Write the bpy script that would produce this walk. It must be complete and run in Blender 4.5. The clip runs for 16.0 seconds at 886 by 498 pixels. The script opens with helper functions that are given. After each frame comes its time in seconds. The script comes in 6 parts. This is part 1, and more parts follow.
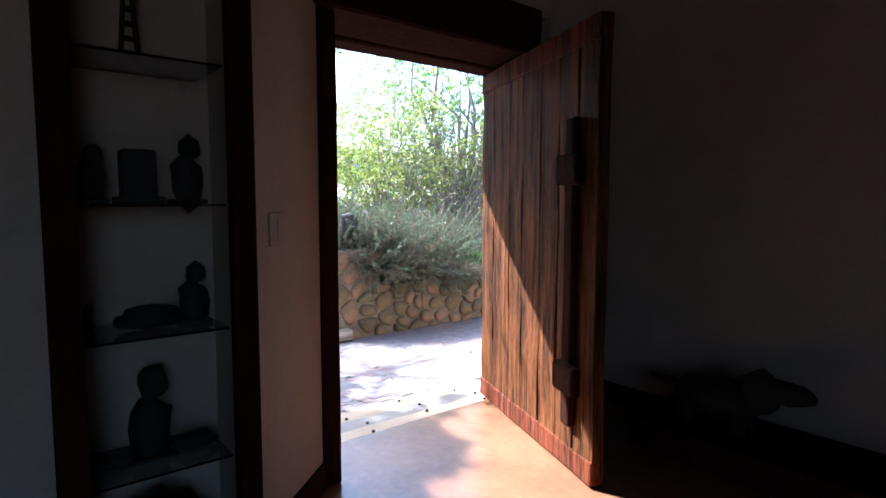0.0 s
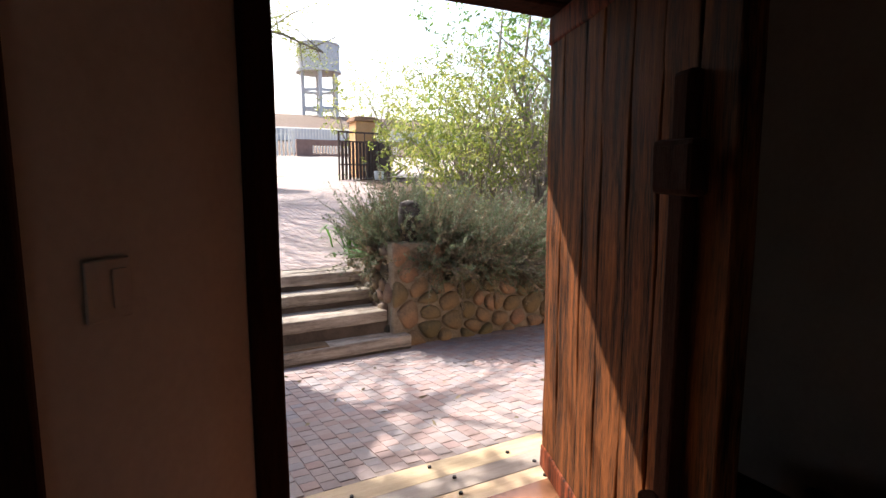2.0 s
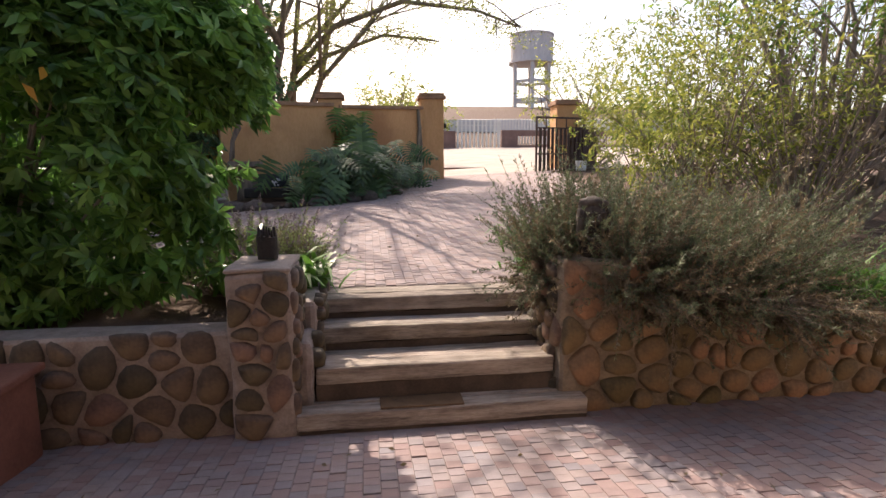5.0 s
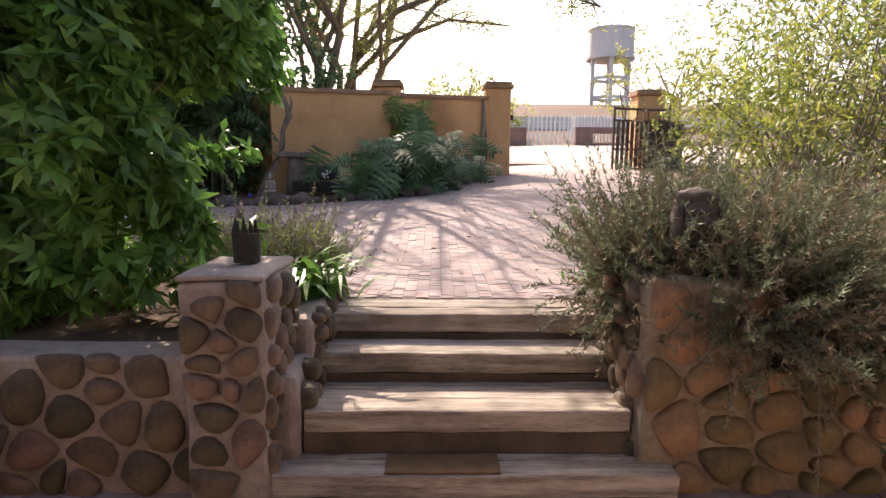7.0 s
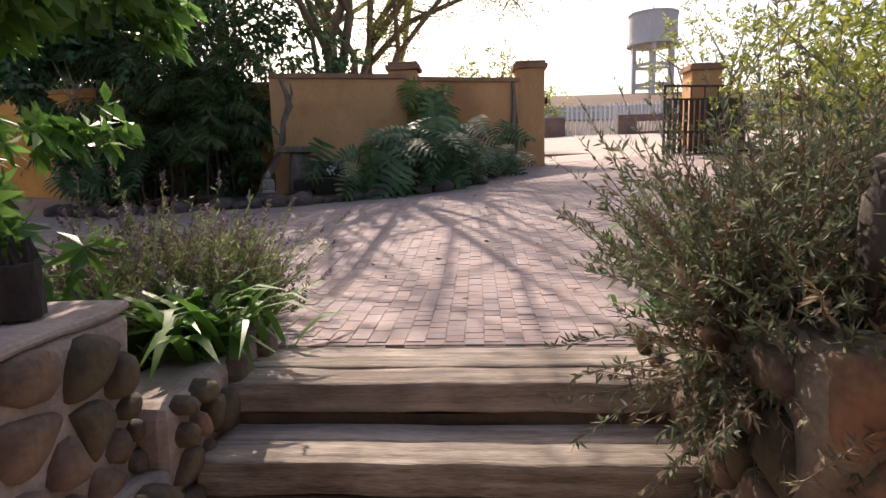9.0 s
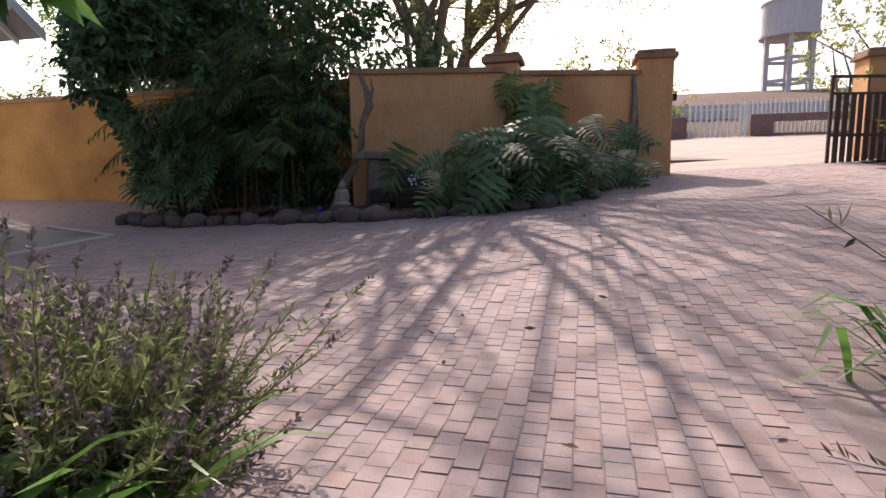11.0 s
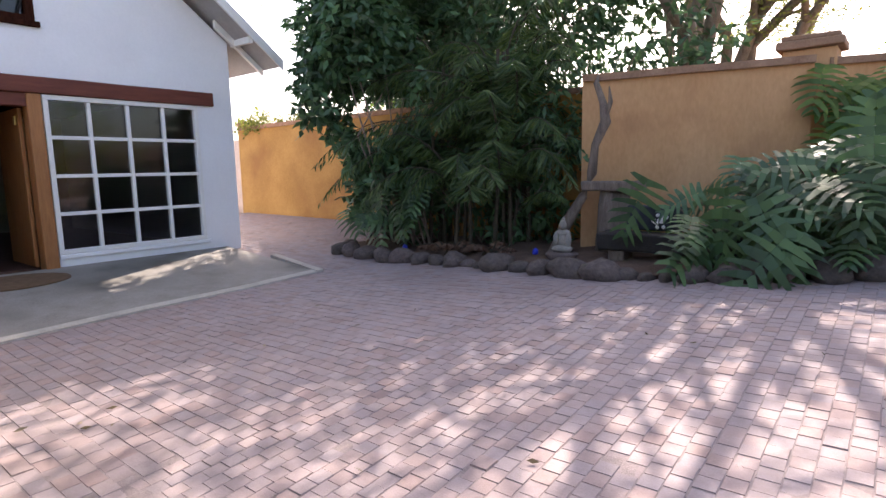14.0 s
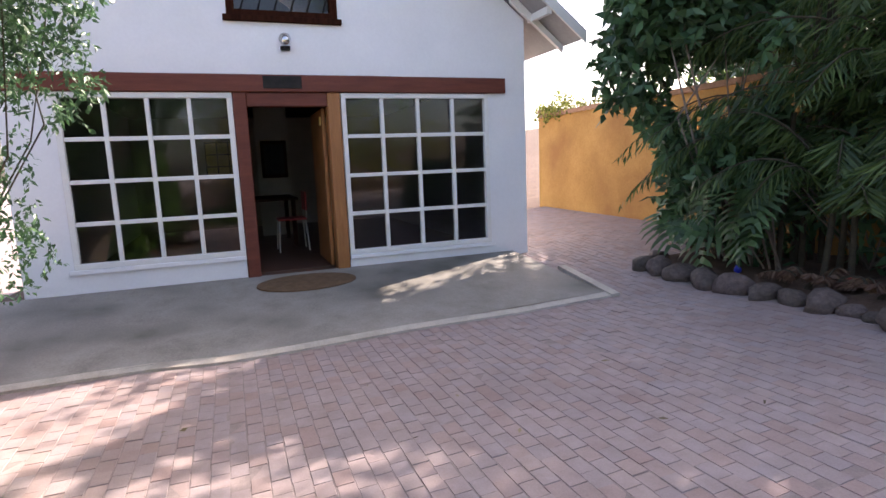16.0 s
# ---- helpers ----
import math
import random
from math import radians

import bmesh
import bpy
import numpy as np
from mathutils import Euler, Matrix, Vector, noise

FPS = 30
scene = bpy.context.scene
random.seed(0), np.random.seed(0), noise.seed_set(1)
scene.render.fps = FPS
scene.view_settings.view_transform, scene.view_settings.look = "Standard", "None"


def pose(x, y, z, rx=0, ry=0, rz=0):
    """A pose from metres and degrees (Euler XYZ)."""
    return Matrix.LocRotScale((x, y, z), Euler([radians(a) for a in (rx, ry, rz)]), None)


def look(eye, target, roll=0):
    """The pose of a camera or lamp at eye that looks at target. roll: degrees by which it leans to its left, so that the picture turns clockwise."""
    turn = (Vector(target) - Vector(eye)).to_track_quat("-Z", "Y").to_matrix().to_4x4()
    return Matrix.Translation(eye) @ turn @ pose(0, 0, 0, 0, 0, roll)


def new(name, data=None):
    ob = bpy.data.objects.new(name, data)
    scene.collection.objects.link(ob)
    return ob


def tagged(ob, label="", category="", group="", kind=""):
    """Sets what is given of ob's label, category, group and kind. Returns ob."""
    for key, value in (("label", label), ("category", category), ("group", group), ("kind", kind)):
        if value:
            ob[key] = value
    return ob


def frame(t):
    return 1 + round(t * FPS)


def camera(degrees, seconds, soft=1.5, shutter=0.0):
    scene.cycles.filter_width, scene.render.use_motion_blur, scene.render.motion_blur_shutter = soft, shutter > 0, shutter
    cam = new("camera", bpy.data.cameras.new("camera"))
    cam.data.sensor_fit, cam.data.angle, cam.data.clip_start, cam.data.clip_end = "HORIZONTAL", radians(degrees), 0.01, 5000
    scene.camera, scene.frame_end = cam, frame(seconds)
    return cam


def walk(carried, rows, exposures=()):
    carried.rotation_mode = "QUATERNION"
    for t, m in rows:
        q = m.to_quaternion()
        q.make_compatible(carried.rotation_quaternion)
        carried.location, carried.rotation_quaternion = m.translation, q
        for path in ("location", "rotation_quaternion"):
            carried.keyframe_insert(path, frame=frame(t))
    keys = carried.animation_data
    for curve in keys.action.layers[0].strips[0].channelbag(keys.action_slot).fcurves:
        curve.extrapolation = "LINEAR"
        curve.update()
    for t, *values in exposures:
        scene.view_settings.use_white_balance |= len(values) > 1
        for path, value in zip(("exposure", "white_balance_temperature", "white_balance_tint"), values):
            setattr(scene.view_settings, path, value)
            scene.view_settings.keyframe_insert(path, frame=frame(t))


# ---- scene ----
cam = camera(76.2, 16.0)
PATH = [
    (0, (0.312, 0.004, 1.146), (1.561, 1.557, 0.981), 0.1),
    (1, (0.722, 0.41, 1.253), (1.875, 2.026, 1.005), 0.1),
    (1.5, (0.952, 0.569, 1.263), (2.03, 2.234, 1.005), -0.3),
    (2, (1.153, 0.671, 1.27), (2.105, 2.41, 1.009), -0.1),
    (2.5, (1.301, 0.866, 1.273), (2.16, 2.653, 1.01), 0.0),
    (3, (1.456, 1.084, 1.281), (2.236, 2.906, 1.012), 0.1),
    (3.5, (1.586, 1.299, 1.287), (2.26, 3.162, 1.015), 0.3),
    (4, (1.707, 1.541, 1.293), (2.252, 3.445, 1.015), 0.4),
    (4.5, (1.817, 1.811, 1.292), (2.247, 3.743, 1.005), 1.1),
    (5, (2.066, 2.176, 1.21), (2.33, 4.138, 0.927), -0.4),
    (7.3, (2.449, 3.324, 1.087), (2.425, 5.304, 0.803), -0.7),
    (7.5, (2.521, 3.44, 1.073), (2.473, 5.421, 0.796), -1.5),
    (8, (2.563, 3.748, 1.015), (2.505, 5.727, 0.731), -0.8),
    (8.2, (2.577, 3.906, 0.998), (2.513, 5.884, 0.71), -0.9),
    (10.3, (2.675, 5.523, 1.011), (2.314, 7.47, 0.729), -1.2),
    (10.5, (2.645, 5.66, 1.027), (2.235, 7.597, 0.749), -1.0),
    (11, (2.58, 6.016, 1.105), (2.103, 7.938, 0.826), -0.9),
    (11.5, (2.539, 6.296, 1.197), (2.011, 8.205, 0.915), -0.9),
    (12, (2.472, 6.563, 1.288), (1.801, 8.425, 1.004), -1.0),
    (12.5, (2.463, 6.832, 1.398), (1.664, 8.643, 1.113), -1.1),
    (13, (2.448, 7.133, 1.461), (1.52, 8.882, 1.18), -1.2),
    (13.5, (2.374, 7.358, 1.479), (1.289, 9.015, 1.204), -1.1),
    (14, (2.223, 7.679, 1.523), (0.97, 9.212, 1.245), -1.2),
    (14.5, (2.006, 7.885, 1.612), (0.587, 9.263, 1.313), -1.4),
    (15, (1.73, 8.183, 1.687), (0.079, 9.265, 1.367), -1.9),
    (15.5, (1.474, 8.413, 1.659), (-0.294, 9.297, 1.35), -2.3),
    (16, (1.101, 8.65, 1.633), (-0.753, 9.338, 1.334), -2.3),
]
EXPOSURES = [(0.0, 2.65, 5000, 3), (1.0, 2.25, 5450, 5), (2.0, 1.67, 6500, 11), (3.0, 1.2, 7300, 18), (4.0, 1.0, 7300, 18), (5.0, 1.05, 7300, 19), (7.3, 1.4, 7350, 20), (8.2, 1.15, 7350, 20), (10.3, 0.6, 6950, 23), (11.5, 0.95, 6900, 24), (12.5, 1.42, 6800, 23), (13.5, 1.8, 6750, 22), (14.5, 1.9, 6800, 22), (16.0, 1.9, 6850, 22)]
walk(cam, [(t, look(eye, target, roll)) for t, eye, target, roll in PATH], EXPOSURES)

# ---- light ----
SUN_TO = Vector((-0.37, 0.93, 0.885)).normalized()
world = bpy.data.worlds.new("world")
scene.world = world
world.use_nodes = True
wn = world.node_tree.nodes
sky = wn.new("ShaderNodeTexSky")
sky.sky_type = "NISHITA"
sky.sun_disc = False
sky.sun_elevation = math.asin(SUN_TO.z)
sky.sun_rotation = math.atan2(SUN_TO.x, SUN_TO.y)
sky.air_density, sky.dust_density, sky.ozone_density = 1.0, 3.5, 1.0
wn["Background"].inputs["Strength"].default_value = 0.15
world.node_tree.links.new(sky.outputs["Color"], wn["Background"].inputs["Color"])
sun_data = bpy.data.lights.new("sun", "SUN")
sun_data.energy, sun_data.angle, sun_data.color = 4.0, radians(0.6), (1.0, 0.94, 0.84)
sun = new("sun", sun_data)
sun.matrix_world = look(SUN_TO * 60, (0, 0, 0))

# ---- materials ----


def mat(name, c1, c2, scale=6.0, rough=0.8, bump=0.3, fine=60.0, metal=0.0, rand=0.0, island=0.0, stretch=(1, 1, 1), dist=0.01, spec=0.4, c3=None, c3scale=1.2, c3amount=0.5, lo=0.45, hi=0.9):
    """Two-scale noise material; rand varies it from object to object, island from mesh island to mesh island."""
    m = bpy.data.materials.new(name)
    m.use_nodes = True
    nt = m.node_tree
    n, lk = nt.nodes, nt.links.new
    b = n["Principled BSDF"]
    co = n.new("ShaderNodeTexCoord")
    mp = n.new("ShaderNodeMapping")
    mp.inputs["Scale"].default_value = stretch
    lk(co.outputs["Object"], mp.inputs["Vector"])
    a = n.new("ShaderNodeTexNoise")
    a.inputs["Scale"].default_value, a.inputs["Detail"].default_value, a.inputs["Roughness"].default_value = scale, 5, 0.65
    f = n.new("ShaderNodeTexNoise")
    f.inputs["Scale"].default_value, f.inputs["Detail"].default_value = fine, 4
    lk(mp.outputs["Vector"], a.inputs["Vector"])
    lk(mp.outputs["Vector"], f.inputs["Vector"])
    add = n.new("ShaderNodeMath")
    add.operation = "MULTIPLY_ADD"
    add.inputs[1].default_value, add.inputs[2].default_value = 0.45, 0.0
    lk(f.outputs["Fac"], add.inputs[0])
    sm = n.new("ShaderNodeMath")
    sm.operation = "MULTIPLY_ADD"
    sm.inputs[1].default_value = 0.9
    lk(a.outputs["Fac"], sm.inputs[0])
    lk(add.outputs[0], sm.inputs[2])
    rp = n.new("ShaderNodeValToRGB")
    rp.color_ramp.elements[0].position, rp.color_ramp.elements[0].color = lo, (*c1, 1)
    rp.color_ramp.elements[1].position, rp.color_ramp.elements[1].color = hi, (*c2, 1)
    lk(sm.outputs[0], rp.inputs["Fac"])
    col = rp.outputs["Color"]
    if c3:
        w = n.new("ShaderNodeTexNoise")
        w.inputs["Scale"].default_value, w.inputs["Detail"].default_value = c3scale, 6
        lk(co.outputs["Object"], w.inputs["Vector"])
        wr = n.new("ShaderNodeValToRGB")
        wr.color_ramp.elements[0].position, wr.color_ramp.elements[1].position = 0.5, 0.68
        lk(w.outputs["Fac"], wr.inputs["Fac"])
        wm = n.new("ShaderNodeMath")
        wm.operation = "MULTIPLY"
        wm.inputs[1].default_value = c3amount
        lk(wr.outputs["Color"], wm.inputs[0])
        mx = n.new("ShaderNodeMixRGB")
        mx.inputs["Color2"].default_value = (*c3, 1)
        lk(wm.outputs[0], mx.inputs["Fac"])
        lk(col, mx.inputs["Color1"])
        col = mx.outputs["Color"]
    if rand or island:
        hs = n.new("ShaderNodeHueSaturation")
        if rand:
            src = n.new("ShaderNodeObjectInfo").outputs["Random"]
        else:
            src = n.new("ShaderNodeNewGeometry").outputs["Random Per Island"]
        amt = rand or island
        mr = n.new("ShaderNodeMapRange")
        mr.inputs["To Min"].default_value, mr.inputs["To Max"].default_value = 1 - amt, 1 + amt
        lk(src, mr.inputs["Value"])
        lk(mr.outputs["Result"], hs.inputs["Value"])
        mh = n.new("ShaderNodeMapRange")
        mh.inputs["To Min"].default_value, mh.inputs["To Max"].default_value = 0.5 + amt * 0.06, 0.5 - amt * 0.06
        lk(src, mh.inputs["Value"])
        lk(mh.outputs["Result"], hs.inputs["Hue"])
        lk(col, hs.inputs["Color"])
        col = hs.outputs["Color"]
    lk(col, b.inputs["Base Color"])
    b.inputs["Roughness"].default_value, b.inputs["Metallic"].default_value = rough, metal
    b.inputs["Specular IOR Level"].default_value = spec
    if bump:
        bp = n.new("ShaderNodeBump")
        bp.inputs["Strength"].default_value, bp.inputs["Distance"].default_value = bump, dist
        lk(sm.outputs[0], bp.inputs["Height"])
        lk(bp.outputs["Normal"], b.inputs["Normal"])
    return m


def leaf_mat(name, c1, c2, rough=0.45, glow=0.35, vary=0.35):
    """Leaf: reflecting face plus light that comes through, varied from leaf to leaf."""
    m = bpy.data.materials.new(name)
    m.use_nodes = True
    nt = m.node_tree
    n, lk = nt.nodes, nt.links.new
    b, out = n["Principled BSDF"], n["Material Output"]
    g = n.new("ShaderNodeNewGeometry")
    rp = n.new("ShaderNodeValToRGB")
    rp.color_ramp.elements[0].color, rp.color_ramp.elements[1].color = (*c1, 1), (*c2, 1)
    lk(g.outputs["Random Per Island"], rp.inputs["Fac"])
    co = n.new("ShaderNodeTexCoord")
    nz = n.new("ShaderNodeTexNoise")
    nz.inputs["Scale"].default_value, nz.inputs["Detail"].default_value = 2.5, 3
    lk(co.outputs["Object"], nz.inputs["Vector"])
    hs = n.new("ShaderNodeHueSaturation")
    mr = n.new("ShaderNodeMapRange")
    mr.inputs["From Min"].default_value, mr.inputs["From Max"].default_value = 0.3, 0.7
    mr.inputs["To Min"].default_value, mr.inputs["To Max"].default_value = 1 - vary, 1 + vary
    lk(nz.outputs["Fac"], mr.inputs["Value"])
    lk(mr.outputs["Result"], hs.inputs["Value"])
    lk(rp.outputs["Color"], hs.inputs["Color"])
    lk(hs.outputs["Color"], b.inputs["Base Color"])
    b.inputs["Roughness"].default_value = rough
    tr = n.new("ShaderNodeBsdfTranslucent")
    lk(hs.outputs["Color"], tr.inputs["Color"])
    mix = n.new("ShaderNodeMixShader")
    mix.inputs["Fac"].default_value = glow
    lk(b.outputs["BSDF"], mix.inputs[1])
    lk(tr.outputs["BSDF"], mix.inputs[2])
    lk(mix.outputs["Shader"], out.inputs["Surface"])
    return m


def glass_mat(name, tint, rough=0.02):
    m = bpy.data.materials.new(name)
    m.use_nodes = True
    b = m.node_tree.nodes["Principled BSDF"]
    b.inputs["Base Color"].default_value = (*tint, 1)
    b.inputs["Roughness"].default_value, b.inputs["IOR"].default_value = rough, 1.45
    b.inputs["Transmission Weight"].default_value = 1.0
    return m



def paver_mat(name, per_object, lively=False):
    """Brick pavers: each brick takes a tone from a palette of pinks, reds, greys and buffs; worn and dusty."""
    m = mat(name, (0.72, 0.70, 0.69), (1.0, 1.0, 1.0), 7, 0.8, 0.5, 120, dist=0.004, c3=(0.62, 0.60, 0.60), c3scale=0.8, c3amount=0.6)
    n, lk = m.node_tree.nodes, m.node_tree.links.new
    b = n["Principled BSDF"]
    old = b.inputs["Base Color"].links[0].from_socket
    src = n.new("ShaderNodeObjectInfo").outputs["Random"] if per_object else n.new("ShaderNodeNewGeometry").outputs["Random Per Island"]
    rp = n.new("ShaderNodeValToRGB")
    rp.color_ramp.interpolation = "LINEAR"
    cols = ((0.0, (0.33, 0.25, 0.235)), (0.18, (0.365, 0.285, 0.27)), (0.36, (0.335, 0.275, 0.27)), (0.52, (0.375, 0.295, 0.275)), (0.68, (0.33, 0.275, 0.275)), (0.84, (0.36, 0.275, 0.255)), (1.0, (0.335, 0.24, 0.22)))
    if lively:
        cols = ((0.0, (0.285, 0.195, 0.19)), (0.18, (0.335, 0.265, 0.255)), (0.36, (0.27, 0.24, 0.25)), (0.52, (0.35, 0.285, 0.275)), (0.68, (0.25, 0.23, 0.25)), (0.84, (0.33, 0.24, 0.23)), (1.0, (0.29, 0.21, 0.20)))
    e = rp.color_ramp.elements
    e[0].position, e[0].color = 0.0, (*cols[0][1], 1)
    e[1].position, e[1].color = 1.0, (*cols[-1][1], 1)
    for p, c in cols[1:-1]:
        q = e.new(p)
        q.color = (*c, 1)
    lk(src, rp.inputs["Fac"])
    mx = n.new("ShaderNodeMixRGB")
    mx.blend_type = "MULTIPLY"
    mx.inputs["Fac"].default_value = 1.0
    lk(rp.outputs["Color"], mx.inputs["Color1"])
    lk(old, mx.inputs["Color2"])
    lk(mx.outputs["Color"], b.inputs["Base Color"])
    return m


M_PLASTER_IN = mat("interior_plaster", (0.42, 0.325, 0.255), (0.50, 0.395, 0.315), 3, 0.85, 0.15, 40)
M_CEIL = mat("ceiling_boards", (0.05, 0.03, 0.02), (0.09, 0.05, 0.03), 4, 0.7, 0.3, 50, stretch=(1, 8, 1))
M_FLOOR = mat("polished_floor", (0.20, 0.085, 0.045), (0.30, 0.14, 0.075), 2.5, 0.22, 0.05, 25, spec=0.5)
M_DARKWOOD = mat("dark_stained_wood", (0.016, 0.006, 0.004), (0.055, 0.019, 0.011), 5, 0.9, 0.35, 70, stretch=(6, 6, 0.6), spec=0.03)
M_DOOR = mat("weathered_door_wood", (0.014, 0.007, 0.0045), (0.26, 0.084, 0.023), 3, 0.75, 0.5, 26, stretch=(8, 8, 0.6), dist=0.006, island=0.3, lo=0.54, hi=0.98, spec=0.08)
M_IRON = mat("black_iron", (0.012, 0.011, 0.011), (0.03, 0.026, 0.024), 15, 0.5, 0.3, 80, metal=0.6)
M_SILL_GREY = mat("grey_sill_board", (0.25, 0.20, 0.17), (0.38, 0.32, 0.28), 3, 0.6, 0.3, 50, stretch=(0.7, 8, 4))
M_SILL = mat("sill_boards", (0.36, 0.27, 0.16), (0.55, 0.43, 0.28), 3, 0.6, 0.3, 50, stretch=(0.7, 8, 4), rand=0.25)
M_PAVER = paver_mat("paver_brick", False)
M_PAVER_ONE = paver_mat("paver_brick_single", True, True)
M_PAVER_LOW = paver_mat("paver_brick_lower", False, True)
M_JOINT = mat("joint_sand", (0.19, 0.15, 0.14), (0.31, 0.25, 0.235), 12, 0.95, 0.4, 140)
M_CONC = mat("worn_concrete", (0.13, 0.097, 0.076), (0.29, 0.235, 0.197), 4, 0.85, 0.8, 60, dist=0.01, c3=(0.085, 0.062, 0.048), c3scale=3.0, c3amount=0.75, lo=0.52, hi=0.85)
M_SLEEPER = mat("weathered_sleeper", (0.08, 0.058, 0.045), (0.50, 0.425, 0.355), 3, 0.85, 0.9, 34, stretch=(0.55, 8, 8), dist=0.012, rand=0.15, c3=(0.10, 0.07, 0.052), c3scale=2.4, c3amount=0.6, lo=0.42, hi=0.82)
# darker than the treads: shade of the front faces is put into the colour
M_RISER = mat("shaded_riser", (0.045, 0.032, 0.024), (0.12, 0.088, 0.066), 4, 0.9, 0.6, 60, dist=0.008, c3=(0.26, 0.20, 0.15), c3scale=2.5, c3amount=0.35)
M_APRON = mat("apron_concrete", (0.19, 0.175, 0.15), (0.33, 0.305, 0.27), 2.6, 0.8, 0.4, 60, dist=0.004, c3=(0.10, 0.092, 0.074), c3scale=1.3, c3amount=0.85)
M_EDGE = mat("pale_mortar_edge", (0.34, 0.30, 0.255), (0.54, 0.49, 0.42), 5, 0.85, 0.4, 70, c3=(0.24, 0.21, 0.18), c3scale=1.6, c3amount=0.7)
# right wall's mortar: warm bounce light is put into its colour
M_MORTAR_GOLD = mat("warm_lit_wall_mortar", (0.14, 0.11, 0.08), (0.30, 0.24, 0.175), 8, 0.95, 0.7, 60, dist=0.012)
M_MORTAR = mat("wall_mortar", (0.22, 0.175, 0.15), (0.40, 0.33, 0.285), 8, 0.95, 0.7, 60, dist=0.012)
M_STONE = mat("brown_field_stone", (0.062, 0.044, 0.034), (0.155, 0.11, 0.076), 5, 0.8, 0.7, 45, rand=0.5, dist=0.012, c3=(0.30, 0.20, 0.10), c3scale=2.2, c3amount=0.6)
# right wall's front stones: golden brown, with warm bounce light in the colour
M_GOLDSTONE = mat("warm_lit_field_stone", (0.085, 0.062, 0.038), (0.22, 0.155, 0.085), 5, 0.8, 0.7, 45, rand=0.5, dist=0.012, c3=(0.30, 0.16, 0.06), c3scale=2.2, c3amount=0.6)
M_ROCK = mat("border_rock", (0.055, 0.040, 0.034), (0.15, 0.115, 0.10), 4, 0.8, 0.6, 40, rand=0.3, dist=0.012)
M_ORANGE = mat("ochre_plaster", (0.44, 0.235, 0.105), (0.60, 0.345, 0.17), 1.6, 0.9, 0.3, 30, dist=0.006, c3=(0.27, 0.12, 0.055), c3scale=1.1, c3amount=0.6, stretch=(1, 1, 0.45))
M_COPING = mat("wall_coping", (0.20, 0.11, 0.065), (0.36, 0.22, 0.14), 5, 0.9, 0.4, 50)
M_WHITE = mat("white_plaster", (0.80, 0.80, 0.81), (0.87, 0.87, 0.88), 1.5, 0.85, 0.15, 35, dist=0.004)
M_FRAME = mat("white_painted_frame", (0.76, 0.75, 0.72), (0.83, 0.82, 0.79), 8, 0.5, 0.1, 60)
M_BEAM = mat("red_stained_beam", (0.10, 0.022, 0.013), (0.19, 0.048, 0.027), 4, 0.55, 0.4, 60, stretch=(6, 0.6, 6), dist=0.006)
M_POST = mat("orange_varnished_post", (0.25, 0.095, 0.03), (0.44, 0.19, 0.065), 4, 0.45, 0.3, 60, stretch=(6, 6, 0.6))
M_GLASS = glass_mat("window_glass", (0.36, 0.38, 0.38))
M_ROOF = mat("roof_sheet", (0.30, 0.29, 0.28), (0.42, 0.41, 0.40), 3, 0.6, 0.2, 40)
M_SOIL = mat("garden_soil", (0.055, 0.032, 0.021), (0.13, 0.078, 0.052), 5, 0.95, 0.9, 45, dist=0.03, c3=(0.16, 0.10, 0.065), c3scale=2)
M_BARK = mat("tree_bark", (0.12, 0.095, 0.075), (0.30, 0.25, 0.20), 6, 0.9, 0.9, 45, stretch=(3, 3, 0.7), dist=0.02)
M_DEADWOOD = mat("grey_driftwood", (0.085, 0.062, 0.048), (0.25, 0.19, 0.15), 6, 0.85, 0.8, 50, stretch=(4, 4, 0.6), dist=0.012)
M_TWIG = mat("grey_twigs", (0.12, 0.09, 0.07), (0.24, 0.19, 0.15), 8, 0.9, 0.3, 60)
M_CANE = mat("dark_palm_cane", (0.035, 0.028, 0.018), (0.085, 0.066, 0.042), 8, 0.85, 0.3, 60)
M_GATE = mat("brown_painted_steel", (0.045, 0.024, 0.020), (0.085, 0.048, 0.04), 6, 0.55, 0.2, 60)
# paler than the concrete itself: distance haze is put into the colour
M_TOWER = mat("hazed_tower_concrete", (0.42, 0.41, 0.41), (0.60, 0.59, 0.585), 0.4, 0.85, 0.2, 6, stretch=(1, 1, 0.3))
M_GALV = mat("galvanised_rail", (0.55, 0.54, 0.50), (0.7, 0.68, 0.64), 5, 0.6, 0.1, 40)
M_LOWWALL = mat("street_low_wall", (0.15, 0.085, 0.072), (0.25, 0.155, 0.13), 3, 0.9, 0.2, 30)
M_STREET = mat("sandy_driveway", (0.27, 0.225, 0.19), (0.40, 0.345, 0.30), 1.2, 0.9, 0.3, 30)
M_GRASS = mat("dry_ground", (0.10, 0.095, 0.045), (0.20, 0.17, 0.09), 0.6, 0.95, 0.4, 20)
M_MAT = mat("coir_mat", (0.09, 0.052, 0.026), (0.17, 0.105, 0.058), 10, 0.95, 0.6, 160)
M_TERRA = mat("terracotta", (0.17, 0.062, 0.04), (0.27, 0.11, 0.072), 4, 0.8, 0.3, 50)
M_STATUE = mat("grey_statue_stone", (0.17, 0.15, 0.13), (0.34, 0.30, 0.26), 8, 0.9, 0.5, 60)
M_MASK = mat("brown_mask_stone", (0.04, 0.032, 0.027), (0.105, 0.085, 0.07), 9, 0.9, 0.5, 60)
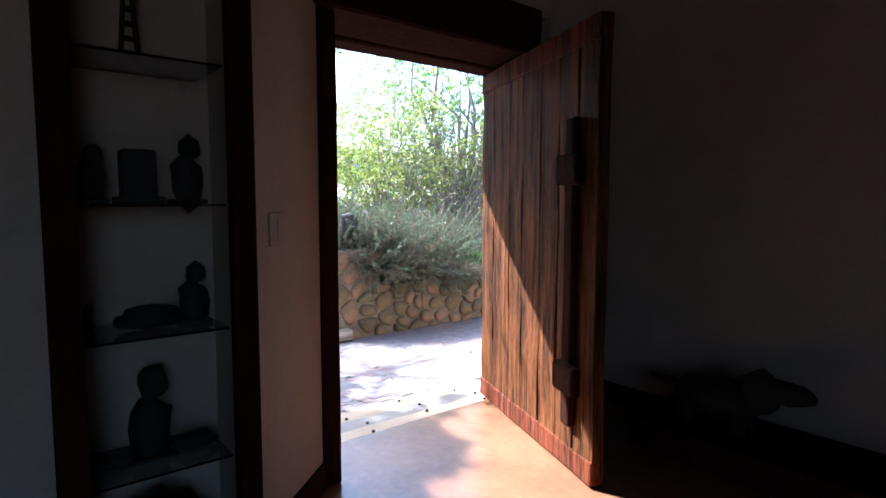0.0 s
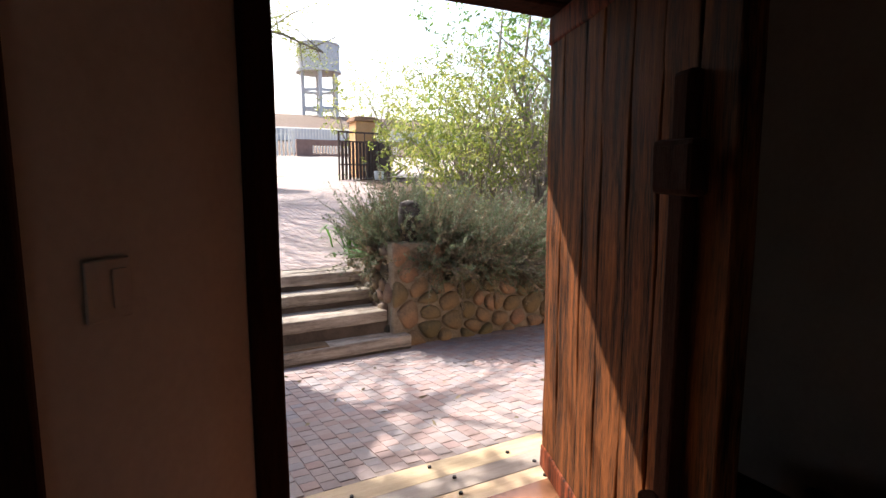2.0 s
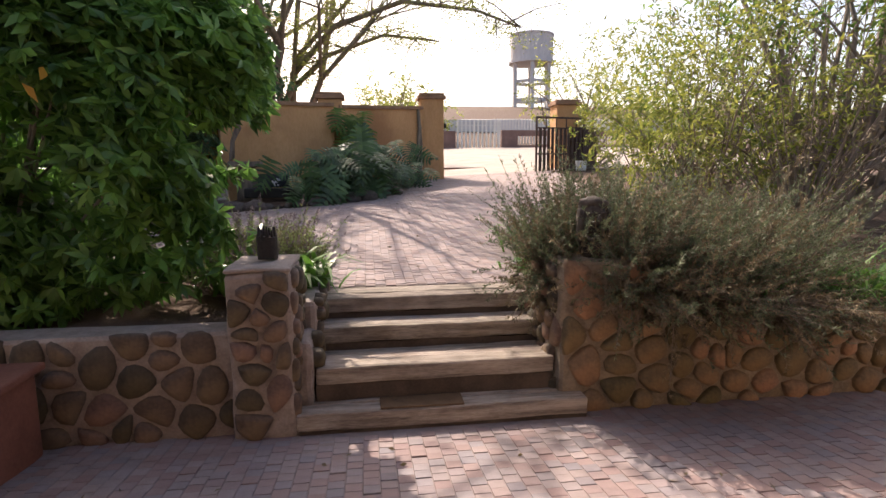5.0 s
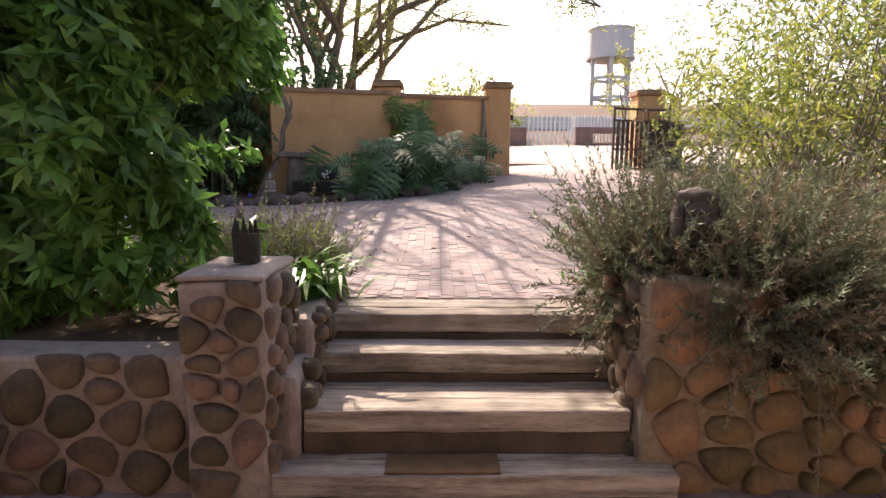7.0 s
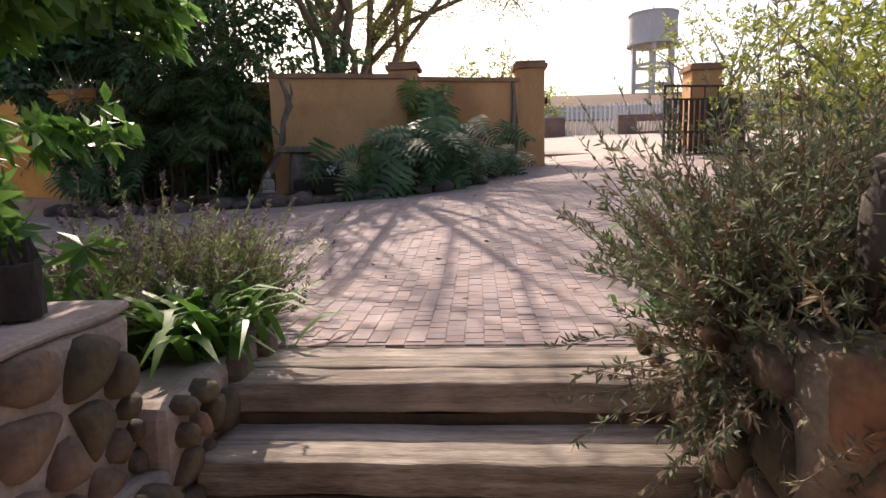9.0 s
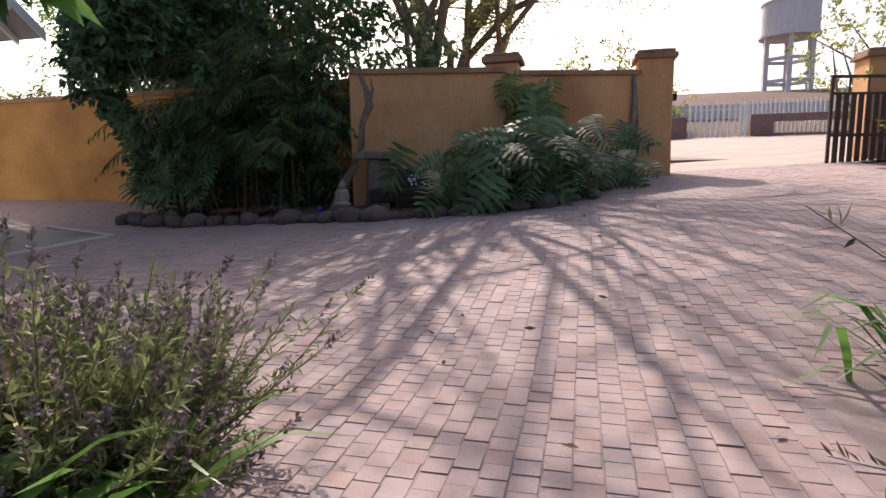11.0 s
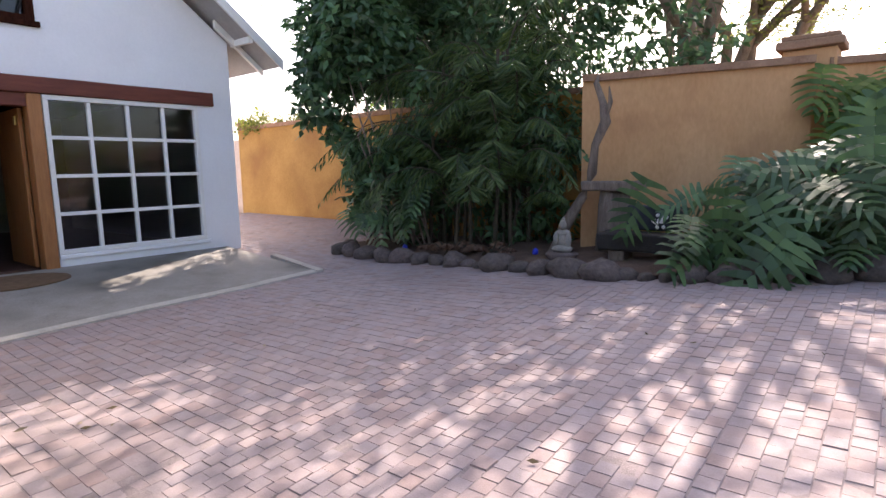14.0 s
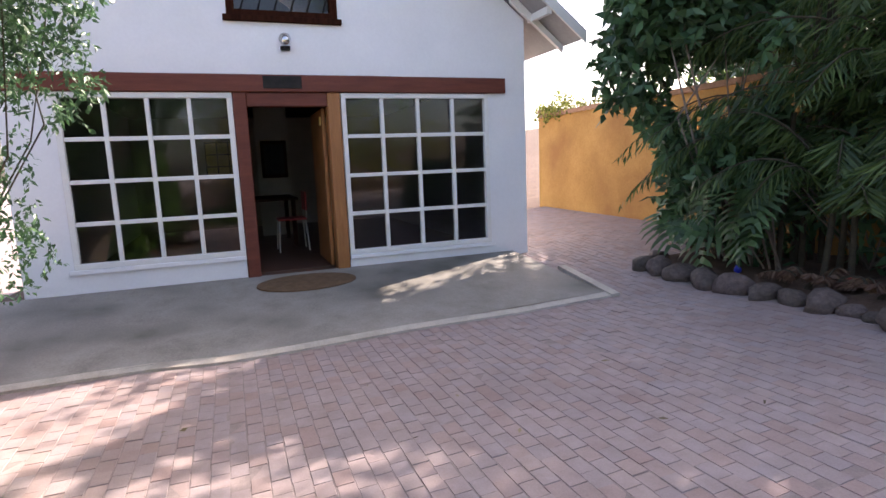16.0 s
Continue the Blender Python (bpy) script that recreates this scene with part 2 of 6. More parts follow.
# yellower ochre paint, darkened: the passage walls' shade is put into the colour
M_OCHRE = mat("shaded_yellow_ochre_plaster", (0.28, 0.15, 0.042), (0.41, 0.24, 0.075), 1.3, 0.9, 0.3, 30, dist=0.006, c3=(0.22, 0.105, 0.035), c3scale=0.9, c3amount=0.75)
M_BLACKWOOD = mat("charred_wood", (0.012, 0.010, 0.009), (0.035, 0.028, 0.024), 8, 0.7, 0.6, 60)
M_RED = mat("red_plastic", (0.28, 0.028, 0.02), (0.36, 0.04, 0.03), 5, 0.4, 0.0)
M_BLUE = mat("blue_plastic", (0.02, 0.03, 0.4), (0.03, 0.05, 0.5), 5, 0.4, 0.0)
M_CHROME = mat("chrome", (0.6, 0.6, 0.6), (0.75, 0.75, 0.75), 5, 0.15, 0.0, metal=1.0)
M_BRASS = mat("brass", (0.55, 0.38, 0.13), (0.7, 0.5, 0.2), 5, 0.3, 0.0, metal=1.0)
M_DIMWALL = mat("room_wall", (0.45, 0.40, 0.34), (0.56, 0.51, 0.44), 2, 0.9, 0.1)
M_TILE = mat("room_floor", (0.10, 0.05, 0.035), (0.16, 0.085, 0.06), 2, 0.4, 0.1)
M_YELLOW = mat("yellow_window_light", (0.75, 0.5, 0.10), (0.85, 0.6, 0.16), 2, 0.7, 0.0)
M_CLOTH = mat("dark_cushion", (0.02, 0.022, 0.026), (0.045, 0.048, 0.055), 12, 0.9, 0.4, 90)
M_PETAL = mat("white_petal", (0.7, 0.68, 0.66), (0.82, 0.8, 0.78), 12, 0.7, 0.0)
M_BUCKET = mat("white_bucket", (0.6, 0.63, 0.68), (0.7, 0.73, 0.78), 5, 0.5, 0.0)
L_DARK = leaf_mat("dark_glossy_leaf", (0.055, 0.14, 0.03), (0.19, 0.38, 0.08), 0.38, 0.4)
L_DEEP = leaf_mat("deep_shade_leaf", (0.035, 0.085, 0.040), (0.10, 0.20, 0.085), 0.4, 0.3)
L_ROSE = leaf_mat("grey_green_needle", (0.075, 0.105, 0.054), (0.19, 0.22, 0.122), 0.65, 0.3)
L_LAVLEAF = leaf_mat("lavender_leaf", (0.12, 0.165, 0.06), (0.29, 0.335, 0.14), 0.65, 0.3)
L_DRYN = leaf_mat("dry_brown_needle", (0.13, 0.10, 0.055), (0.25, 0.20, 0.12), 0.8, 0.15)
L_YEL = leaf_mat("yellow_green_leaf", (0.10, 0.15, 0.03), (0.35, 0.355, 0.08), 0.5, 0.55)
L_MID = leaf_mat("mid_green_leaf", (0.065, 0.14, 0.028), (0.19, 0.29, 0.06), 0.45, 0.55)
L_STRAP = leaf_mat("strap_leaf", (0.036, 0.115, 0.018), (0.125, 0.27, 0.045), 0.4, 0.4)
L_MONST = leaf_mat("split_leaf", (0.027, 0.066, 0.022), (0.075, 0.145, 0.045), 0.45, 0.15)
L_PALM = leaf_mat("palm_leaflet", (0.034, 0.075, 0.025), (0.12, 0.18, 0.05), 0.45, 0.45)
L_FEATHER = leaf_mat("feathery_leaf", (0.15, 0.19, 0.045), (0.36, 0.38, 0.10), 0.6, 0.55)
L_BRONZE = leaf_mat("bronze_leaf", (0.10, 0.045, 0.03), (0.20, 0.12, 0.075), 0.6, 0.2)
L_LAV = leaf_mat("lavender_flower", (0.13, 0.10, 0.105), (0.26, 0.21, 0.22), 0.8, 0.2)

# ---- mesh helpers ----


def link_mesh(name, me, material, parent=None, label="", smooth=False):
    me.materials.append(material)
    if smooth:
        me.polygons.foreach_set("use_smooth", [True] * len(me.polygons))
    ob = new(name, me)
    if parent is not None:
        ob.parent = parent
    if label:
        ob["label"] = label
    return ob


def part(name, bm, material, parent=None, label="", smooth=False):
    """One bmesh as one object, under its thing or part."""
    me = bpy.data.meshes.new(name)
    bm.to_mesh(me)
    bm.free()
    return link_mesh(name, me, material, parent, label, smooth)


def raw(name, verts, faces, material, parent=None, label="", smooth=False):
    me = bpy.data.meshes.new(name)
    verts = np.asarray(verts, dtype=np.float32)
    if isinstance(faces, np.ndarray):
        k = faces.shape[1]
        me.vertices.add(len(verts))
        me.vertices.foreach_set("co", verts.ravel())
        me.loops.add(faces.size)
        me.loops.foreach_set("vertex_index", faces.ravel().astype(np.int32))
        me.polygons.add(len(faces))
        me.polygons.foreach_set("loop_start", np.arange(0, faces.size, k, dtype=np.int32))
        me.update(calc_edges=True)
    else:
        me.from_pydata(verts.tolist(), [], faces)
    me.validate()
    return link_mesh(name, me, material, parent, label, smooth)


def box(x0, x1, y0, y1, z0, z1, bevel=0.0, seg=1, bm=None):
    bm = bm or bmesh.new()
    m = Matrix.Translation(((x0 + x1) / 2, (y0 + y1) / 2, (z0 + z1) / 2)) @ Matrix.Diagonal((x1 - x0, y1 - y0, z1 - z0, 1))
    r = bmesh.ops.create_cube(bm, size=1, matrix=m)
    if bevel:
        es = list({e for v in r["verts"] for e in v.link_edges})
        bmesh.ops.bevel(bm, geom=es, offset=bevel, segments=seg, profile=0.5, affect="EDGES")
    return bm


def obox(p, u, length, depth, z0, z1, bevel=0.0, bm=None, seg=1):
    """Box along the unit direction u from p, depth to the left of u."""
    bm = bm or bmesh.new()
    u = Vector((u[0], u[1], 0)).normalized()
    v = Vector((-u.y, u.x, 0))
    c = Vector((p[0], p[1], (z0 + z1) / 2)) + u * length / 2 + v * depth / 2
    rot = Matrix(((u.x, v.x, 0, 0), (u.y, v.y, 0, 0), (0, 0, 1, 0), (0, 0, 0, 1)))
    m = Matrix.Translation(c) @ rot @ Matrix.Diagonal((length, depth, z1 - z0, 1))
    r = bmesh.ops.create_cube(bm, size=1, matrix=m)
    if bevel:
        es = list({e for w in r["verts"] for e in w.link_edges})
        bmesh.ops.bevel(bm, geom=es, offset=bevel, segments=seg, profile=0.5, affect="EDGES")
    return bm


def roughen(bm, amount, freq, seed=0.0, cuts=0):
    if cuts:
        bmesh.ops.subdivide_edges(bm, edges=bm.edges[:], cuts=cuts, use_grid_fill=True)
    for v in bm.verts:
        v.co += noise.noise_vector(v.co * freq + Vector((seed, seed * 1.7, -seed))) * amount
    return bm


def blob(rx, ry, rz, sub=2, amount=0.15, freq=1.5, seed=0.0, at=(0, 0, 0), bm=None):
    bm = bm or bmesh.new()
    r = bmesh.ops.create_icosphere(bm, subdivisions=sub, radius=1)
    for v in r["verts"]:
        k = 1 + noise.noise(v.co * freq + Vector((seed * 3.1, seed, -seed * 2))) * amount * 2
        v.co = Vector((v.co.x * rx * k + at[0], v.co.y * ry * k + at[1], v.co.z * rz * k + at[2]))
    return bm


def tube_arrays(pts, radii, sides=7):
    """Vertices and quads of a tapered tube along points."""
    pts = [Vector(p) for p in pts]
    vs, fs = [], []
    ref = Vector((0.31, 0.17, 0.94))
    for i, p in enumerate(pts):
        d = (pts[min(i + 1, len(pts) - 1)] - pts[max(i - 1, 0)]).normalized()
        a = d.cross(ref)
        if a.length < 0.05:
            a = d.cross(Vector((1, 0, 0)))
        a.normalize()
        b = d.cross(a)
        for k in range(sides):
            t = 2 * math.pi * k / sides
            vs.append(p + (a * math.cos(t) + b * math.sin(t)) * radii[i])
    for i in range(len(pts) - 1):
        for k in range(sides):
            k2 = (k + 1) % sides
            fs.append((i * sides + k, i * sides + k2, (i + 1) * sides + k2, (i + 1) * sides + k))
    return vs, fs


class Tubes:
    def __init__(self):
        self.v, self.f = [], []

    def add(self, pts, radii, sides=7):
        v, f = tube_arrays(pts, radii, sides)
        o = len(self.v)
        self.v += [tuple(p) for p in v]
        self.f += [tuple(i + o for i in q) for q in f]

    def make(self, name, material, parent=None, label="", smooth=True):
        return raw(name, self.v, np.array(self.f, dtype=np.int32), material, parent, label, smooth)


rng = np.random.default_rng(7)


def unit(a):
    return a / np.maximum(np.linalg.norm(a, axis=1, keepdims=True), 1e-6)


def leaf_arrays(P, D, L, W, fold=0.15):
    """Folded leaves with a pointed tip: six corners, two quads each."""
    n = len(P)
    D = unit(D)
    S = unit(np.cross(D, rng.normal(size=(n, 3)) + np.array([0, 0, 0.6])))
    N = np.cross(S, D)
    L = np.broadcast_to(np.asarray(L, dtype=float).reshape(-1, 1), (n, 1))
    W = np.broadcast_to(np.asarray(W, dtype=float).reshape(-1, 1), (n, 1))
    mid = P + D * L * 0.45 - N * L * fold * 0.3
    tip = P + D * L - N * L * fold
    a = mid + S * W * 0.5 + N * W * 0.15
    b = mid - S * W * 0.5 + N * W * 0.15
    V = np.stack([P, a, tip, b, mid], axis=1).reshape(-1, 3)
    k = np.arange(n)[:, None] * 5
    F = np.concatenate([k + np.array([[0, 1, 4]]), k + np.array([[1, 2, 4]]), k + np.array([[2, 3, 4]]), k + np.array([[3, 0, 4]])], axis=1).reshape(-1, 3)
    return V, F


def blade_arrays(P, D, L, W, bend, seg=4):
    """Long bent strap leaves."""
    n = len(P)
    D = unit(D)
    H = D.copy()
    H[:, 2] = 0
    H = unit(H + 1e-3)
    S = np.stack([-H[:, 1], H[:, 0], np.zeros(n)], axis=1)
    L, W, bend = (np.broadcast_to(np.asarray(q, dtype=float).reshape(-1, 1), (n, 1)) for q in (L, W, bend))
    rows = []
    for i in range(seg + 1):
        t = i / seg
        c = P + D * L * t + H * L * bend * t * t * 0.6 - np.array([[0, 0, 1.0]]) * L * bend * t * t * t
        w = W * 0.5 * (1 - t ** 3) * (0.6 + 0.8 * min(t * 3, 1) * 0.5)
        up = np.array([[0, 0, 1.0]]) * w * 0.35
        rows.append(np.stack([c - S * w + up, c + S * w + up], axis=1))
    V = np.stack(rows, axis=1).reshape(n, -1, 3)
    per = (seg + 1) * 2
    k = np.arange(n)[:, None] * per
    F = np.concatenate([k + np.array([[2 * i, 2 * i + 1, 2 * i + 3, 2 * i + 2]]) for i in range(seg)], axis=1).reshape(-1, 4)
    return V.reshape(-1, 3), F


def merge(lists):
    V, F, o = [], [], 0
    for v, f in lists:
        V.append(v)
        F.append(f + o)
        o += len(v)
    return np.concatenate(V), np.concatenate(F)


def in_blob(n, c, r, shell=0.0, freq=0.9, uneven=0.35, seed=0.0):
    """Points in an uneven ellipsoid, thinned by noise so that the crown has gaps."""
    out = []
    c, r = np.array(c), np.array(r)
    while len(out) < n:
        d = rng.normal(size=3)
        d /= np.linalg.norm(d)
        lump = 1 + uneven * noise.noise(Vector(d * 1.8) + Vector((seed, seed * 0.7, 1.3)))
        q = (shell + (1 - shell) * rng.random() ** 0.5) * lump
        p = c + d * r * q
        if noise.noise(Vector(p) * freq + Vector((seed, 0, seed))) > -0.12 + 0.25 * (rng.random() - 0.5):
            out.append(p)
    return np.array(out)


# ---- heights ----
def low(y):
    """Height of the lower court, which falls from the door to the steps."""
    return -0.13 - 0.31 * min(max((y - 2.7) / 2.9, 0.0), 1.0)


def high(x, y):
    """Height of the upper court and the hill behind it."""
    k = min(max((y - 8) / 4, 0.0), 1.0)
    s = min(max(y - 8.5, 0.0), 8.5) * 0.065
    far = min(max(y - 17, 0.0), 19) * 0.066 + min(max(y - 36, 0.0), 46) * 0.16
    return 0.2 + s + (0.05 * max(min(x, 8), -3) + 0.06 * min(max(-3.2 - x, 0), 2.5)) * k + far


# ---- setting: ground ----
def grid_mesh(name, xs, ys, fz, material, skip=None, kind_label="", parent=None):
    vs = [(x, y, fz(x, y)) for y in ys for x in xs]
    nx = len(xs)
    fs = []
    for j in range(len(ys) - 1):
        for i in range(nx - 1):
            cx, cy = (xs[i] + xs[i + 1]) / 2, (ys[j] + ys[j + 1]) / 2
            if skip and skip(cx, cy):
                continue
            fs.append((j * nx + i, j * nx + i + 1, (j + 1) * nx + i + 1, (j + 1) * nx + i))
    ob = raw(name, vs, np.array(fs, dtype=np.int32), material, parent, smooth=True)
    return ob


gx = [-600, -250, -100, -50, -30, -20] + [x * 0.5 for x in range(-28, 0)] + [0, 0.5, 1.0, 1.6, 2.2, 2.8, 3.42] + [4 + x * 0.5 for x in range(30)] + [22, 30, 50, 100, 250, 600]
gy = [5.86, 6.2, 6.5] + [7 + 0.5 * i for i in range(60)] + [40, 45, 50, 60, 70, 82, 120, 250, 600]
ground = grid_mesh("ground", gx, gy, lambda x, y: high(x, y) - 0.03 + (0.05 * noise.noise(Vector((x, y, 0)) * 0.8) if (x > 4 or x < 1) and y < 12 else 0), M_SOIL, skip=lambda x, y: 1.6 < x < 3.42 and y < 6.5)
tagged(ground, "dark garden soil rising towards the gate and hill", "ground", kind="structure")
lower_ground = grid_mesh("ground_lower", [-600, -100, -20, -6, -3, 0, 3, 6, 9, 14, 30, 100, 600], [-600, -100, -20, -8, -4, 2.6, 2.9, 3.6, 4.3, 5.0, 5.6, 6.0], lambda x, y: low(y) - 0.0005, M_JOINT)
tagged(lower_ground, "sand bed under the lower paved court", "ground", kind="structure")

# ---- setting: room behind the door ----
FZ = -0.11
DX0, DX1, DY0, DY1, DTOP = 1.48, 2.82, 2.23, 2.68, 1.935
NY = 1.83


def prism(pts, z0, z1, bm=None):
    """An upright block over a ground outline that runs anticlockwise."""
    bm = bm or bmesh.new()
    lo, hi = [bm.verts.new((x, y, z0)) for x, y in pts], [bm.verts.new((x, y, z1)) for x, y in pts]
    bm.faces.new(lo[::-1])
    bm.faces.new(hi)
    for i in range(len(pts)):
        j = (i + 1) % len(pts)
        bm.faces.new((lo[i], lo[j], hi[j], hi[i]))
    return bm


bm = box(-3.2, 0.45, NY, DY1, FZ - 0.4, 2.75)
box(0.45, 0.95, NY + 0.32, DY1, FZ - 0.4, 2.75, bm=bm)
box(0.45, 0.95, NY, NY + 0.32, 2.11, 2.75, bm=bm)
prism([(0.95, NY), (0.985, NY), (1.402, 2.195), (1.402, 2.33), (1.335, 2.33), (1.335, DY1), (0.95, DY1)], FZ - 0.4, 2.75, bm)
box(1.335, DX1 + 0.08, DY0 + 0.02, DY1, DTOP + 0.27, 2.75, bm=bm)
box(DX1 + 0.08, 9.5, DY0, DY1, FZ - 0.4, 2.75, bm=bm)
tagged(part("wall_front", bm, M_PLASTER_IN), "thick cream plastered wall with the doorway", "wall", kind="structure")
tagged(part("wall_right", box(3.35, 3.55, -3.2, DY0, FZ - 0.2, 2.75), M_PLASTER_IN), "plain cream plastered wall in deep shade", "wall", kind="structure")
tagged(part("wall_left", box(-3.4, -3.2, -3.2, DY1, FZ - 0.2, 2.75), M_PLASTER_IN), "plain cream plastered wall in deep shade", "wall", kind="structure")
# opening out of view, added to let daylight into the dark room
bm = box(-3.4, -1.6, -3.4, -3.2, FZ - 0.2, 2.75)
box(-0.2, 3.55, -3.4, -3.2, FZ - 0.2, 2.75, bm=bm)
box(-1.6, -0.2, -3.4, -3.2, FZ - 0.2, 0.8, bm=bm)
box(-1.6, -0.2, -3.4, -3.2, 2.15, 2.75, bm=bm)
tagged(part("wall_back", bm, M_PLASTER_IN), "plain cream plastered wall in deep shade", "wall", kind="structure")
tagged(part("floor", box(-3.2, 3.35, -3.2, 2.575, FZ - 0.12, FZ), M_FLOOR), "polished red-brown screed floor", "floor", kind="structure")
tagged(part("ceiling", box(-3.4, 9.5, -3.4, 2.69, 2.75, 2.9), M_CEIL), "dark timber ceiling", "ceiling", kind="structure")
tagged(part("eave", box(-3.4, 9.5, DY1, 3.86, 2.36, 2.46, 0.01), M_CEIL), "low dark timber eave over the doorway", "eave", kind="structure")
bm = prism([(0.99, NY - 0.018), (1.40, 2.172), (1.40, 2.193), (0.99, NY + 0.004)], FZ, FZ + 0.12)
box(-3.2, 0.42, NY - 0.022, NY, FZ, FZ + 0.12, 0.004, bm=bm)
box(3.328, 3.35, -3.2, DY0, FZ, FZ + 0.12, 0.004, bm=bm)
tagged(part("baseboard", bm, M_DARKWOOD), "dark stained skirting board", "baseboard", kind="structure")

# door frame with its heavy lintel
trim = tagged(new("trim"), "dark timber door frame with a heavy lintel", "door frame", kind="structure")
part("lintel", roughen(box(1.28, 2.76, DY0 - 0.06, DY1 - 0.16, DTOP + 0.015, DTOP + 0.27, 0.012), 0.008, 4, 1, 3), M_DARKWOOD, trim)
part("lintel", roughen(box(1.25, 2.94, DY1 - 0.155, DY1 + 0.01, DTOP, DTOP + 0.27, 0.01), 0.006, 4, 2, 3), M_DARKWOOD, trim)
part("jamb", roughen(box(1.40, 1.49, 2.185, 2.26, FZ, DTOP + 0.012, 0.01, 2), 0.006, 3, 3, 4), M_DARKWOOD, trim)
part("jamb", roughen(box(DX1, DX1 + 0.08, DY0 + 0.16, DY1 + 0.01, FZ, DTOP, 0.008), 0.006, 3, 4, 4), M_DARKWOOD, trim)

# threshold boards with pegs
sill = tagged(new("threshold"), "three worn threshold boards with dark pegs", "threshold", kind="structure")
for i, (a, b) in enumerate(((2.58, 2.715), (2.72, 2.865), (2.87, 3.03))):
    bd = part("board", roughen(box(1.30, 3.05, a, b, -0.2, -0.125 - 0.012 * i, 0.008), 0.004, 5, i, 2), M_SILL_GREY if i == 1 else M_SILL, sill)
    for k in range(4):
        pm = bmesh.new()
        bmesh.ops.create_cone(pm, cap_ends=True, segments=8, radius1=0.011, radius2=0.009, depth=0.012, matrix=Matrix.Translation((1.5 + 0.42 * k + 0.05 * (i % 2), (a + b) / 2 + 0.03 * (-1) ** k, -0.122 - 0.012 * i)))
        part("peg", pm, M_IRON, bd)

# ---- heavy plank door, standing open ----
HX, HY = 2.80, 2.655
DU = Vector((-0.358, -0.934, 0)).normalized()
DN = Vector((-DU.y, DU.x, 0))
door = tagged(new("door_1"), "heavy weathered plank door standing open inwards", "door", kind="structure")
dm = Matrix(((DU.x, DN.x, 0, HX), (DU.y, DN.y, 0, HY), (0, 0, 1, FZ + 0.012), (0, 0, 0, 1)))
edge, W = 0.0, 1.30
for i, w in enumerate((0.19, 0.23, 0.16, 0.21, 0.18, 0.17, 0.16)):
    bm = box(edge + 0.002, edge + w - 0.002, -0.03, 0.03, 0.10, DTOP - FZ - 0.12, 0.007, 2)
    bmesh.ops.subdivide_edges(bm, edges=[e for e in bm.edges if abs(e.verts[0].co.z - e.verts[1].co.z) > 1], cuts=26)
    for v in bm.verts:
        v.co.x += 0.007 * noise.noise(Vector((v.co.x * 3, v.co.z * 2.2, i * 7.0)))
        v.co.y += 0.008 * noise.noise(Vector((v.co.x * 30, v.co.z * 3, i * 5.0)))
    part("plank", bm, M_DOOR, door).matrix_local = dm
    edge += w
for z0, z1 in ((0.0, 0.11), (DTOP - FZ - 0.13, DTOP - FZ - 0.015)):
    bm = roughen(box(0, W, -0.036, 0.036, z0, z1, 0.01, 2), 0.006, 6, z0, 5)
    part("rail", bm, M_DOOR, door).matrix_local = dm
bm = roughen(box(1.09, 1.17, -0.072, -0.032, 0.22, 1.62, 0.012, 2), 0.006, 5, 9, 4)
part("batten", bm, M_DARKWOOD, door).matrix_local = dm
for z in (0.40, 1.32):
    bm = roughen(box(1.10, 1.28, -0.125, -0.074, z, z + 0.13, 0.015, 2), 0.004, 6, z, 3)
    part("bracket", bm, M_DARKWOOD, door, "thick timber latch bracket").matrix_local = dm
for z in (0.25, 1.55):
    part("hinge", box(0.0, 0.5, 0.033, 0.042, z, z + 0.05, 0.003), M_IRON, door, "black iron strap hinge").matrix_local = dm

# ---- display niche ----
shelf_unit = tagged(new("display_niche"), "dark framed wall niche with glass shelves of ornaments", "display shelf")
for x0, x1 in ((0.42, 0.50), (0.91, 0.985)):
    part("stile", box(x0, x1, NY - 0.035, NY + 0.02, FZ, 2.11, 0.006), M_DARKWOOD, shelf_unit)
part("head", box(0.42, 0.985, NY - 0.035, NY + 0.02, 2.112, 2.19, 0.006), M_DARKWOOD, shelf_unit)
SHELVES = (0.31, 0.74, 1.14, 1.575)
for z in SHELVES:
    part("glass_shelf", box(0.502, 0.908, NY + 0.025, NY + 0.315, z - 0.008, z, 0.001), M_GLASS, shelf_unit)


